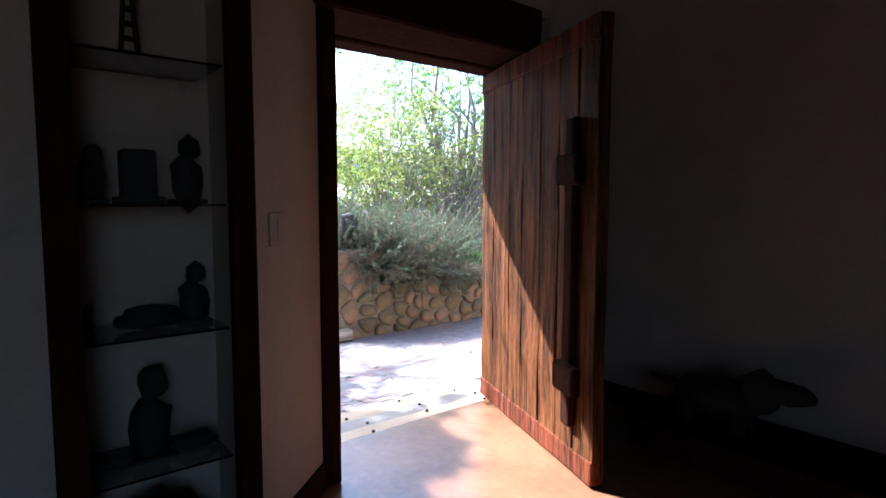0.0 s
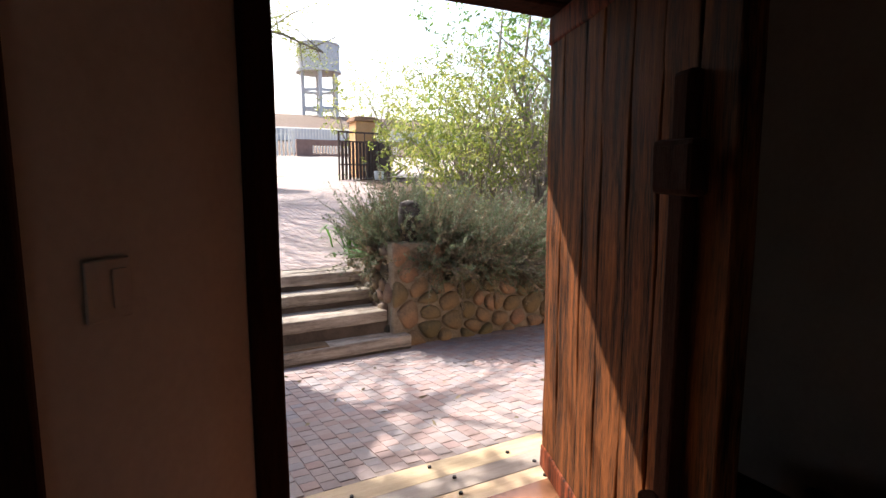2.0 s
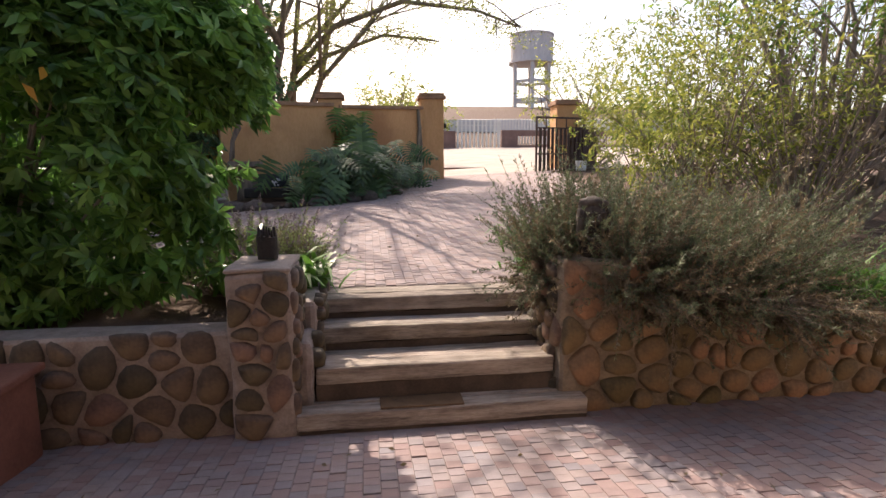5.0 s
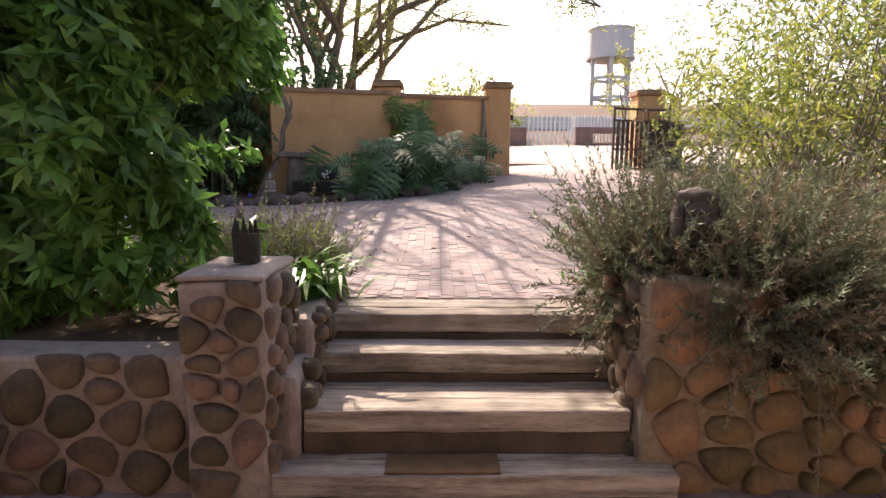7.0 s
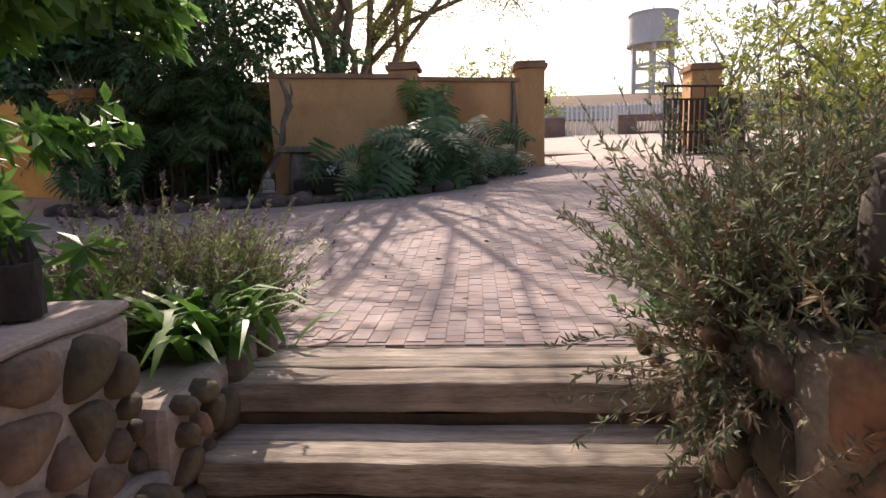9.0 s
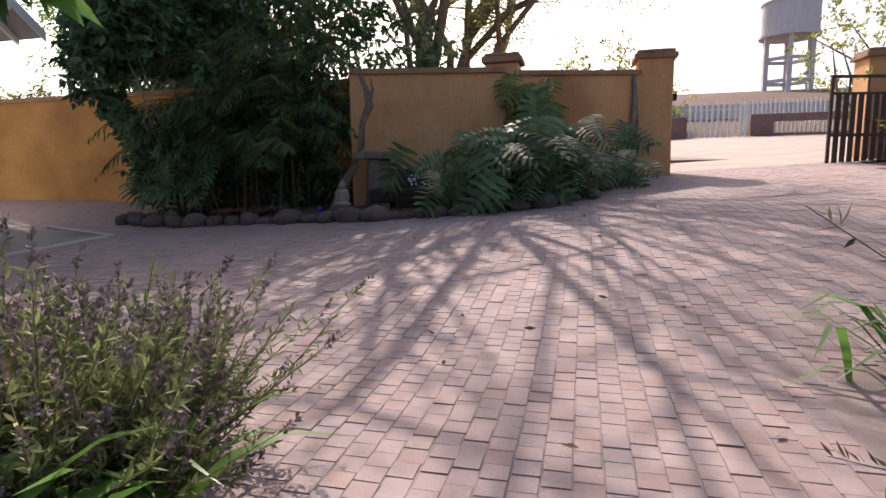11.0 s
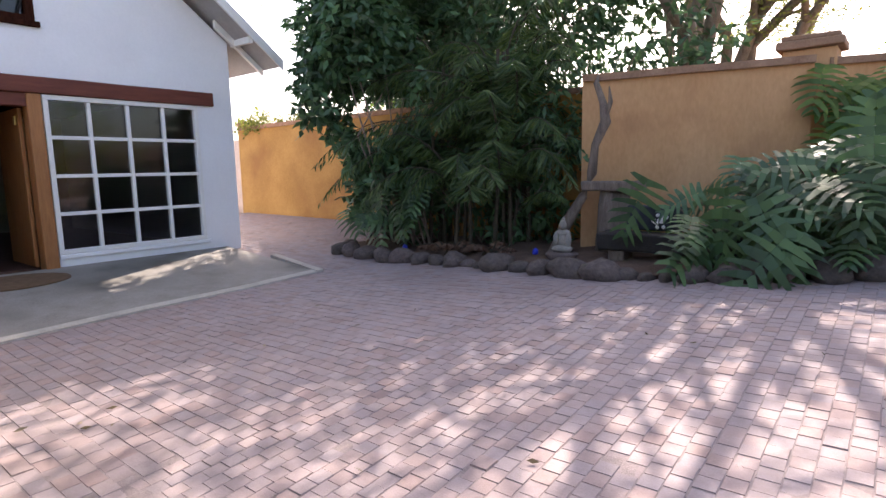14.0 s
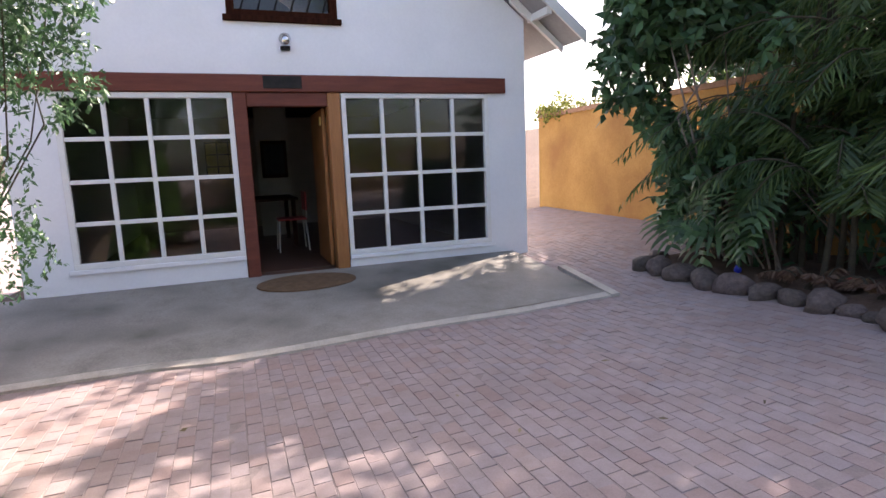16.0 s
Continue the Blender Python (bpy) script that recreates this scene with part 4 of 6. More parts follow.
bmesh.ops.create_cone(bm, cap_ends=True, segments=18, radius1=0.062, radius2=0.035, depth=0.10, matrix=Matrix.Translation((WX + 0.09, 9.34, LZ)) @ Matrix.Rotation(radians(115), 4, "Y"))
part("reflector", bm, M_CHROME, lampf, smooth=True)
part("bracket", box(WX, WX + 0.05, 9.29, 9.39, LZ - 0.09, LZ - 0.05, 0.005), M_IRON, lampf)
# inside of the house
bm = box(-11.5, WX - 0.24, Y0 + 0.24, Y1 - 0.24, 0.40, 0.48)
part("floor", bm, M_TILE, house)
part("ceiling", box(-11.5, WX - 0.24, Y0 + 0.24, Y1 - 0.24, 2.72, 2.80), M_DARKWOOD, house)
part("inner_wall", box(-11.5, -11.44, Y0 + 0.24, Y1 - 0.24, 0.48, 2.72), M_DIMWALL, house)
part("inner_wall", box(-9.6, -9.45, 9.15, 9.7, 0.48, 2.72), M_DIMWALL, house)
# back window: its yellow light is put into the panel's colour
bw = part("inner_window", box(-11.435, -11.42, 8.25, 8.95, 1.5, 2.25, 0.004), M_YELLOW, house, "yellow lit window at the back of the room, light coloured in")
for k in range(4):
    part("bar", box(-11.42, -11.41, 8.25 + 0.22 * k, 8.27 + 0.22 * k, 1.5, 2.25), M_DARKWOOD, bw)
    part("bar", box(-11.42, -11.41, 8.25, 8.95, 1.5 + 0.24 * k, 1.52 + 0.24 * k), M_DARKWOOD, bw)
pic = tagged(new("framed_picture"), "dark framed picture on the room wall", "picture")
part("frame", box(-9.45, -9.43, 9.22, 9.66, 1.5, 2.15, 0.005), M_DARKWOOD, pic)
part("print", box(-9.43, -9.425, 9.27, 9.61, 1.56, 2.09), M_CLOTH, pic)


def chair(x, y, material, label):
    c = tagged(new("chair"), label, "chair", group="chairs in the room")
    part("seat", box(x - 0.2, x + 0.2, y - 0.2, y + 0.2, 0.92, 0.95, 0.01, 2), material, c)
    part("backrest", box(x - 0.2, x + 0.2, y + 0.18, y + 0.21, 1.05, 1.32, 0.01, 2), material, c)
    for a in (-0.18, 0.18):
        for b in (-0.18, 0.18):
            t = Tubes()
            t.add([(x + a * 1.15, y + b * 1.15, 0.48), (x + a, y + b, 0.93)], [0.011, 0.011], 6)
            t.make("leg", M_GALV, c)
        t = Tubes()
        t.add([(x + a, y + 0.19, 0.93), (x + a, y + 0.205, 1.3)], [0.011, 0.011], 6)
        t.make("back_post", M_GALV, c)
    return c


chair(-7.3, 9.45, M_RED, "red plastic chair with thin metal legs")
table = tagged(new("table"), "dark wooden table inside the room", "table")
part("tabletop", box(-8.9, -7.6, 8.75, 9.6, 1.18, 1.22, 0.008), M_DARKWOOD, table)
for a in (-8.82, -7.68):
    for b in (8.82, 9.53):
        part("leg", box(a - 0.03, a + 0.03, b - 0.03, b + 0.03, 0.48, 1.18, 0.004), M_DARKWOOD, table)
# concrete apron
def apron_z(x, y):
    f = min(max((x + 5.35) / 2.0, 0), 1)
    return 0.49 * (1 - f) + (high(-3.3, y) + 0.04) * f


ax = [-5.34, -4.9, -4.5, -4.1, -3.7, -3.42]
ay = [6.0 + 0.5 * i for i in range(13)]
apron = grid_mesh("apron", ax, ay, apron_z, M_APRON)
tagged(apron, "stained grey concrete apron before the white house", "paving", kind="structure")
em = bmesh.new()
for i in range(12):
    a, b = ay[i], ay[i + 1]
    za, zb = apron_z(-3.42, a), apron_z(-3.42, b)
    xa, xb = -3.42 + 0.02 * math.sin(a * 3) + 0.012 * (a - 9), -3.42 + 0.02 * math.sin(b * 3) + 0.012 * (b - 9)
    w = 0.10
    vs = [em.verts.new(p) for p in ((xa, a, za + 0.004), (xb, b, zb + 0.004), (xb + w, b, zb - 0.01), (xa + w, a, za - 0.01), (xb + w + 0.01, b, zb - 0.08), (xa + w + 0.01, a, za - 0.08))]
    em.faces.new((vs[0], vs[3], vs[2], vs[1]))
    em.faces.new((vs[3], vs[5], vs[4], vs[2]))
kerb = tagged(part("apron_edge", em, M_EDGE), "pale mortar edge of the concrete apron", "edging", kind="structure")
bm = obox((-3.28, 12.08), (-1.0, 0.10), 1.15, 0.10, 0.15, 0.335, 0.01)
for v in bm.verts:
    if v.co.z > 0.25:
        v.co.z = apron_z(v.co.x, 12) + 0.012
part("edge_end", bm, M_EDGE, kerb)
mt = bmesh.new()
bmesh.ops.create_cone(mt, cap_ends=True, segments=40, radius1=1, radius2=0.99, depth=1, matrix=Matrix.Diagonal((0.27, 0.52, 0.014, 1)))
dmat = tagged(part("door_mat", mt, M_MAT), "brown oval coir mat before the open door", "mat")
dmat.matrix_local = Matrix.Translation((-4.93, 9.34, apron_z(-4.93, 9.34) + 0.009)) @ Matrix.Rotation(math.atan(0.128), 4, "Y")
lowwall = tagged(part("side_wall", roughen(box(-5.3, -3.9, 6.1, 6.28, 0.1, 0.95, 0.02, 2), 0.01, 4, 1, 4), M_WHITE), "low white plastered wall beside the house", "wall", kind="structure")

# ---- ochre walls and gate ----


def ochre_wall(name, p, q, top0, top1, thick=0.24, label="ochre plastered boundary wall with a brown coping", material=None):
    p, q = Vector((*p, 0)), Vector((*q, 0))
    u = (q - p).normalized()
    v = Vector((-u.y, u.x, 0))
    n = 10
    L = (q - p).length
    bm = bmesh.new()
    cm = bmesh.new()
    for b, z_lo, z_hi, o0, o1 in ((bm, -0.3, 0.0, 0.0, thick), (cm, 0.0, 0.075, -0.05, thick + 0.05)):
        rings = []
        for i in range(n + 1):
            c = p + u * (L * i / n)
            t = top0 + (top1 - top0) * i / n + 0.012 * noise.noise(c * 1.3)
            base = high(c.x, c.y) + z_lo if b is bm else t + z_lo
            rings.append([b.verts.new((*(c + v * o).xy, z)) for o, z in ((o0, base), (o0, t + z_hi), (o1, t + z_hi), (o1, base))])
        for r0, r1 in zip(rings, rings[1:]):
            for k in range(4):
                b.faces.new((r0[k], r0[(k + 1) % 4], r1[(k + 1) % 4], r1[k]))
        b.faces.new(rings[0])
        b.faces.new(rings[-1][::-1])
    w = tagged(part(name, bm, material or M_ORANGE), label, "wall", kind="structure")
    bmesh.ops.recalc_face_normals(cm, faces=cm.faces[:])
    part("coping", cm, M_COPING, w)
    return w


ochre_wall("boundary_wall", (-0.72, 13.86), (1.42, 14.70), 2.48, 2.52)
ochre_wall("boundary_wall", (1.50, 15.02), (3.50, 16.55), 2.52, 2.66)
ochre_wall("boundary_wall", (-9.65, 14.95), (-0.70, 14.35), 2.50, 2.42, label="stained and shade-darkened yellow-ochre boundary wall with a brown coping", material=M_OCHRE)
ochre_wall("boundary_wall", (-9.75, 18.5), (-9.70, 14.95), 2.62, 2.60, label="stained and shade-darkened yellow-ochre boundary wall with a brown coping", material=M_OCHRE)


def pillar(x0, x1, y0, y1, top, label):
    z0 = high((x0 + x1) / 2, y0) - 0.2
    p = tagged(new("gate_pillar"), label, "pillar", kind="structure")
    part("shaft", roughen(box(x0, x1, y0, y1, z0, top, 0.015, 2), 0.008, 3, x0, 4), M_ORANGE, p)
    part("cap", roughen(box(x0 - 0.06, x1 + 0.06, y0 - 0.06, y1 + 0.06, top, top + 0.09, 0.015, 2), 0.006, 4, x0, 3), M_COPING, p)
    part("cap", roughen(box(x0 - 0.02, x1 + 0.02, y0 - 0.02, y1 + 0.02, top + 0.09, top + 0.15, 0.02, 2), 0.006, 4, x0, 3), M_COPING, p)
    return p


pil1 = pillar(3.46, 4.04, 16.55, 17.13, 2.92, "ochre plastered gate pillar with a stepped brown cap")
part("gate_hook", box(4.04, 4.12, 16.66, 16.78, 2.22, 2.34, 0.01), M_IRON, pil1)
pillar(1.08, 1.58, 15.0, 15.45, 2.72, "ochre wall pier with a stepped brown cap")
pillar(7.35, 8.0, 17.6, 18.2, 2.92, "ochre plastered gate pillar half hidden by shrubs")
gate = tagged(new("gate"), "dark brown steel gate leaf standing open", "gate")
GX, GY = 6.58, 17.0
GU = Vector((0.97, 0.25, 0)).normalized()
gz0, gz1 = 0.98, 2.56
for s0, s1, a, b in ((0, 1.55, gz0, gz0 + 0.05), (0, 1.55, gz1 - 0.05, gz1), (0, 1.55, 2.24, 2.28), (0, 1.55, 1.55, 1.60), (0, 0.05, gz0, gz1), (1.5, 1.55, gz0, gz1)):
    st = Vector((GX, GY, 0)) + GU * s0
    part("rail", obox((st.x, st.y), GU, s1 - s0, 0.04, a, b, 0.004), M_GATE, gate)
for k in range(11):
    st = Vector((GX, GY + 0.008, 0)) + GU * (0.10 + 0.128 * k)
    part("bar", obox((st.x, st.y), GU, 0.088, 0.022, gz0 + 0.05, 2.26, 0.003), M_GATE, gate)
for k in range(4):
    st = Vector((GX, GY + 0.008, 0)) + GU * (0.3 + 0.32 * k)
    part("bar", obox((st.x, st.y), GU, 0.03, 0.022, 2.26, gz1 - 0.04, 0.003), M_GATE, gate)
st = Vector((GX, GY, 0)) + GU * 1.0
part("panel", obox((st.x, st.y + 0.05), GU, 1.0, 0.02, gz0 + 0.05, 2.3, 0.003), M_GATE, gate, "solid brown gate panel")
bm = bmesh.new()
bmesh.ops.create_cone(bm, cap_ends=True, segments=20, radius1=0.13, radius2=0.15, depth=0.26, matrix=Matrix.Translation((7.75, 16.75, high(7.75, 16.75) + 0.13)))
bk = tagged(new("bucket"), "pale plastic bucket beside the gate", "bucket")
part("body", bm, M_BUCKET, bk, smooth=False)
t = Tubes()
t.add([(7.62 + 0.0, 16.75, high(7.75, 16.75) + 0.25)] + [(7.75 - 0.13 * math.cos(a), 16.70, high(7.75, 16.75) + 0.25 + 0.1 * math.sin(a)) for a in (0.5, 1.2, 1.9, 2.6)] + [(7.88, 16.75, high(7.75, 16.75) + 0.25)], [0.006] * 6, 5)
t.make("handle", M_IRON, bk)

# ---- street and distance ----
road = grid_mesh("road", [2.0 + 1.5 * i for i in range(12)], [17.2 + i for i in range(20)], lambda x, y: high(x, y) + 0.015, M_STREET)
tagged(road, "pale sandy driveway beyond the gate", "road", kind="structure")
bar = tagged(part("gate_stop", box(4.3, 5.7, 19.6, 19.72, high(5, 19.6), high(5, 19.6) + 0.05, 0.01), M_LOWWALL), "low dark bar lying across the drive", "kerb", kind="structure")
fence = tagged(new("street_fence"), "pale palisade gate between dark low walls", "fence", kind="structure")
for k in range(11):
    x = 7.5 + 0.25 * k
    part("slat", box(x, x + 0.10, 36, 36.04, 2.05, 4.05, 0.004), M_GALV, fence)
for z in (2.35, 3.7):
    part("rail", box(7.4, 10.2, 36.04, 36.08, z, z + 0.07), M_GALV, fence)
for x0, x1, zt in ((6.3, 7.4, 3.4), (10.2, 11.2, 3.45)):
    part("low_wall", box(x0, x1, 35.9, 36.2, 1.5, zt, 0.02), M_LOWWALL, fence)
part("low_wall", box(11.2, 18, 35.9, 36.2, 1.5, 2.55, 0.02), M_LOWWALL, fence)
part("low_wall", box(11.2, 18, 35.9, 36.2, 3.1, 3.45, 0.02), M_LOWWALL, fence)
for k in range(40):
    part("slat", box(10.2 + 0.2 * k, 10.28 + 0.2 * k, 38, 38.04, 2.2, 4.3), M_GALV, fence)
yard = tagged(new("yard_wall"), "long pale grey wall across the street", "wall", kind="structure")
part("panel", box(3, 40, 46, 46.3, 3.0, 4.9), M_TOWER, yard)
farh = tagged(new("far_building"), "low pale building with a shallow sheet roof", "house")
part("wall", box(12, 30, 55, 62, 4, 5.4), M_WHITE, farh)
bm = bmesh.new()
slab_poly(bm, [(54.4, 5.35), (62.6, 5.35), (58.5, 6.0)], 11.5, 30.5)
part("roof", bm, M_ROOF, farh)
tower = tagged(new("water_tower"), "round grey concrete water tower on tall legs", "water tower")
TC = Vector((25.5, 82, 0))


def ring(bm, r, z0, z1, seg=40):
    bmesh.ops.create_cone(bm, cap_ends=True, segments=seg, radius1=r, radius2=r, depth=z1 - z0, matrix=Matrix.Translation((TC.x, TC.y, (z0 + z1) / 2)))
    return bm


part("tank", ring(bmesh.new(), 3.0, 15.9, 19.3), M_TOWER, tower)
part("tank_lid", ring(bmesh.new(), 3.1, 19.3, 19.5), M_TOWER, tower)
part("deck", ring(bmesh.new(), 3.2, 15.55, 15.9), M_TOWER, tower)
t = Tubes()
t.add([(TC.x, TC.y, 19.5), (TC.x, TC.y, 20.6)], [0.06, 0.04], 5)
t.make("mast", M_IRON, tower)
for k in range(6):
    a = k * math.pi / 3 + 0.3
    cx, cy = TC.x + 2.65 * math.cos(a), TC.y + 2.65 * math.sin(a)
    part("leg", box(cx - 0.24, cx + 0.24, cy - 0.24, cy + 0.24, 8, 15.55), M_TOWER, tower)
    b = a + math.pi / 3
    ex, ey = TC.x + 2.65 * math.cos(b), TC.y + 2.65 * math.sin(b)
    for z in (10.4, 12.9):
        part("brace", obox((cx, cy), (ex - cx, ey - cy), math.hypot(ex - cx, ey - cy), 0.25, z, z + 0.4), M_TOWER, tower)
shed = tagged(new("pergola_roof"), "low beige lean-to roof behind the ochre wall", "roof", kind="structure")
bm = bmesh.new()
slab_poly(bm, [(18.5, 2.85), (21.5, 3.45), (21.5, 3.55), (18.5, 2.95)], -4.0, 1.3)
part("sheet", bm, M_ROOF, shed)
for x in (-3.9, -1.5, 1.2):
    part("post", box(x - 0.06, x + 0.06, 18.6, 18.72, 0.8, 2.87), M_POST, shed)

# ---- garden bed by the ochre wall ----
EDGE = ((-4.05, 13.25), (-3.89, 12.86), (-1.87, 12.80), (-0.08, 12.56), (1.07, 12.67), (1.96, 12.97), (2.58, 13.66), (3.1, 14.9), (3.45, 16.4))


def edge_y(x):
    for (a, b), (c, d) in zip(EDGE[1:], EDGE[2:]):
        if a <= x <= c:
            return b + (d - b) * (x - a) / (c - a)
    return 99.0 if x < -4.0 else 17.2


def in_bed(x, y):
    return -4.0 < x < 3.46 and y > edge_y(x)


bed = grid_mesh("garden_bed", [-4.0 + 0.25 * i for i in range(31)], [12.5 + 0.25 * i for i in range(17)], lambda x, y: high(x, y) + 0.08 + 0.05 * noise.noise(Vector((x, y, 0)) * 1.7) + 0.03 * noise.noise(Vector((x, y, 5)) * 6), M_SOIL, skip=lambda x, y: not in_bed(x, y - 0.1))
tagged(bed, "raised bed of dark bare soil below the wall", "garden bed", kind="structure")
ROCKS = []
for k in range(7):
    bm = blob(1, 0.85, 0.8, 2, 0.22, 1.1, k * 1.9 + 1)
    me = bpy.data.meshes.new("border_rock")
    bm.to_mesh(me)
    bm.free()
    me.materials.append(M_ROCK)
    me.polygons.foreach_set("use_smooth", [True] * len(me.polygons))
    ROCKS.append(me)
rr = random.Random(5)
for (a, b), (c, d) in zip(EDGE, EDGE[1:-2]):
    L = math.hypot(c - a, d - b)
    s = 0.0
    while s < L:
        r = rr.uniform(0.085, 0.19)
        x, y = a + (c - a) * (s + r) / L, b + (d - b) * (s + r) / L
        ob = new("border_rock", rr.choice(ROCKS))
        ob.matrix_local = Matrix.Translation((x, y + 0.05, high(x, y) + r * 0.42)) @ Matrix.Rotation(rr.uniform(0, 6.3), 4, "Z") @ Matrix.Diagonal((r * 1.12, r * 0.95, r * 0.9, 1))
        tagged(ob, "rounded grey-brown rock edging the garden bed", "rock", group="rocks edging the bed")
        s += r * 1.95

# ---- bench, stump, driftwood, statue ----
bench = tagged(new("bench"), "rustic bench of dark split sleepers on log feet", "bench")
bz = high(0.6, 13.2) + 0.1
part("seat", roughen(box(-0.18, 1.34, 13.1, 13.42, 0.68, 0.86, 0.02, 2), 0.018, 6, 1, 6), M_BLACKWOOD, bench, "cracked dark sleeper seat")
for x in (0.0, 1.15):
    part("foot", roughen(box(x - 0.09, x + 0.09, 13.14, 13.4, bz - 0.1, 0.68, 0.02, 2), 0.015, 6, x, 3), M_DEADWOOD, bench)
cus = part("cushion", roughen(box(0.02, 0.62, 13.36, 13.44, 0.87, 1.12, 0.03, 3), 0.012, 6, 3, 4), M_CLOTH, bench, "dark cushion with white flowers")
for k in range(14):
    x, z = 0.36 + 0.11 * math.sin(k * 2.4) * (k % 5) / 4, 0.98 + 0.07 * math.cos(k * 2.4) * (k % 5) / 4
    part("flower", blob(0.022, 0.008, 0.022, 1, 0.2, 3, k, (x, 13.352, z)), M_PETAL, cus)
bm = bmesh.new()
bmesh.ops.create_cone(bm, cap_ends=True, segments=16, radius1=0.17, radius2=0.14, depth=0.7, matrix=Matrix.Translation((1.24, 13.35, 0.72)))
tagged(part("log_stump", roughen(bm, 0.03, 5, 2, 3), M_DEADWOOD, smooth=True), "weathered upright log beside the bench", "stump")
stump = tagged(new("log_stool"), "split log stool with a flat plank top", "stool")
bm = bmesh.new()
bmesh.ops.create_cone(bm, cap_ends=True, segments=18, radius1=0.21, radius2=0.16, depth=0.72, matrix=Matrix.Translation((-0.22, 13.62, 0.90)))
part("log", roughen(bm, 0.035, 5, 4, 3), M_DEADWOOD, stump, smooth=True)
part("top", roughen(box(-0.52, 0.06, 13.42, 13.85, 1.26, 1.36, 0.02, 2), 0.02, 5, 5, 4), M_DEADWOOD, stump)
t = Tubes()
t.add([(-0.86, 13.45, 0.5), (-0.72, 13.5, 0.9), (-0.55, 13.55, 1.2), (-0.47, 13.6, 1.45), (-0.44, 13.6, 1.75), (-0.33, 13.62, 2.0), (-0.37, 13.63, 2.2), (-0.46, 13.65, 2.42), (-0.44, 13.66, 2.5)], [0.085, 0.07, 0.05, 0.056, 0.042, 0.06, 0.04, 0.032, 0.012], 9)
t.add([(-0.35, 13.62, 2.02), (-0.27, 13.6, 2.2), (-0.29, 13.6, 2.36)], [0.035, 0.026, 0.008], 7)
tagged(t.make("driftwood_trunk", M_DEADWOOD), "twisted bare grey trunk leaning on the wall", "driftwood")
bz = high(-0.6, 13.1) + 0.10
bm = blob(0.15, 0.11, 0.055, 3, 0.06, 2, 1, (-0.56, 13.08, bz + 0.10))
blob(0.085, 0.065, 0.14, 3, 0.04, 2, 2, (-0.56, 13.11, bz + 0.21), bm)
blob(0.105, 0.06, 0.05, 3, 0.04, 2, 5, (-0.56, 13.11, bz + 0.30), bm)
blob(0.038, 0.05, 0.11, 2, 0.04, 2, 6, (-0.65, 13.08, bz + 0.21), bm)
blob(0.038, 0.05, 0.11, 2, 0.04, 2, 8, (-0.47, 13.08, bz + 0.21), bm)
blob(0.05, 0.054, 0.066, 3, 0.03, 2, 3, (-0.56, 13.10, bz + 0.40), bm)
blob(0.026, 0.026, 0.026, 2, 0.03, 2, 4, (-0.56, 13.11, bz + 0.47), bm)
bmesh.ops.scale(bm, vec=(0.8, 0.8, 0.85), space=Matrix.Translation((0.56, -13.1, -bz - 0.05)), verts=bm.verts)
tagged(part("garden_statue", bm, M_STATUE, smooth=True), "small seated grey stone statue on a rock", "statue")
tagged(part("statue_rock", blob(0.2, 0.16, 0.06, 2, 0.25, 2, 7, (-0.56, 13.08, bz + 0.02)), M_ROCK, smooth=True), "flat pale rock under the statue", "rock")
for x, y, m, lab in ((-3.0, 13.25, M_BLUE, "small bright blue garden ornament"), (-1.95, 13.3, M_RED, "small bright red garden ornament"), (-0.95, 13.2, M_BLUE, "small violet blue garden ornament")):
    tagged(part("garden_ornament", blob(0.035, 0.035, 0.045, 2, 0.1, 2, x, (x, y, high(x, y) + 0.13)), m, smooth=True), lab, "ornament", group="bright ornaments in the bed")

# ---- plants ----


def stems(points, base, r0, material, parent, name="stems", bend=0.3, sides=5):
    t = Tubes()
    for p in points:
        b = Vector(base) + Vector((rng.normal() * r0 * 3, rng.normal() * r0 * 3, 0))
        p = Vector(p)
        mid = b.lerp(p, 0.5) + Vector((rng.normal(), rng.normal(), rng.normal() * 0.5)) * (p - b).length * 0.12 + Vector((0, 0, (p - b).length * bend * 0.3))
        t.add([b, b.lerp(mid, 0.6), mid, mid.lerp(p, 0.55), p], [r0, r0 * 0.8, r0 * 0.6, r0 * 0.4, r0 * 0.15], sides)
    return t.make(name, material, parent)


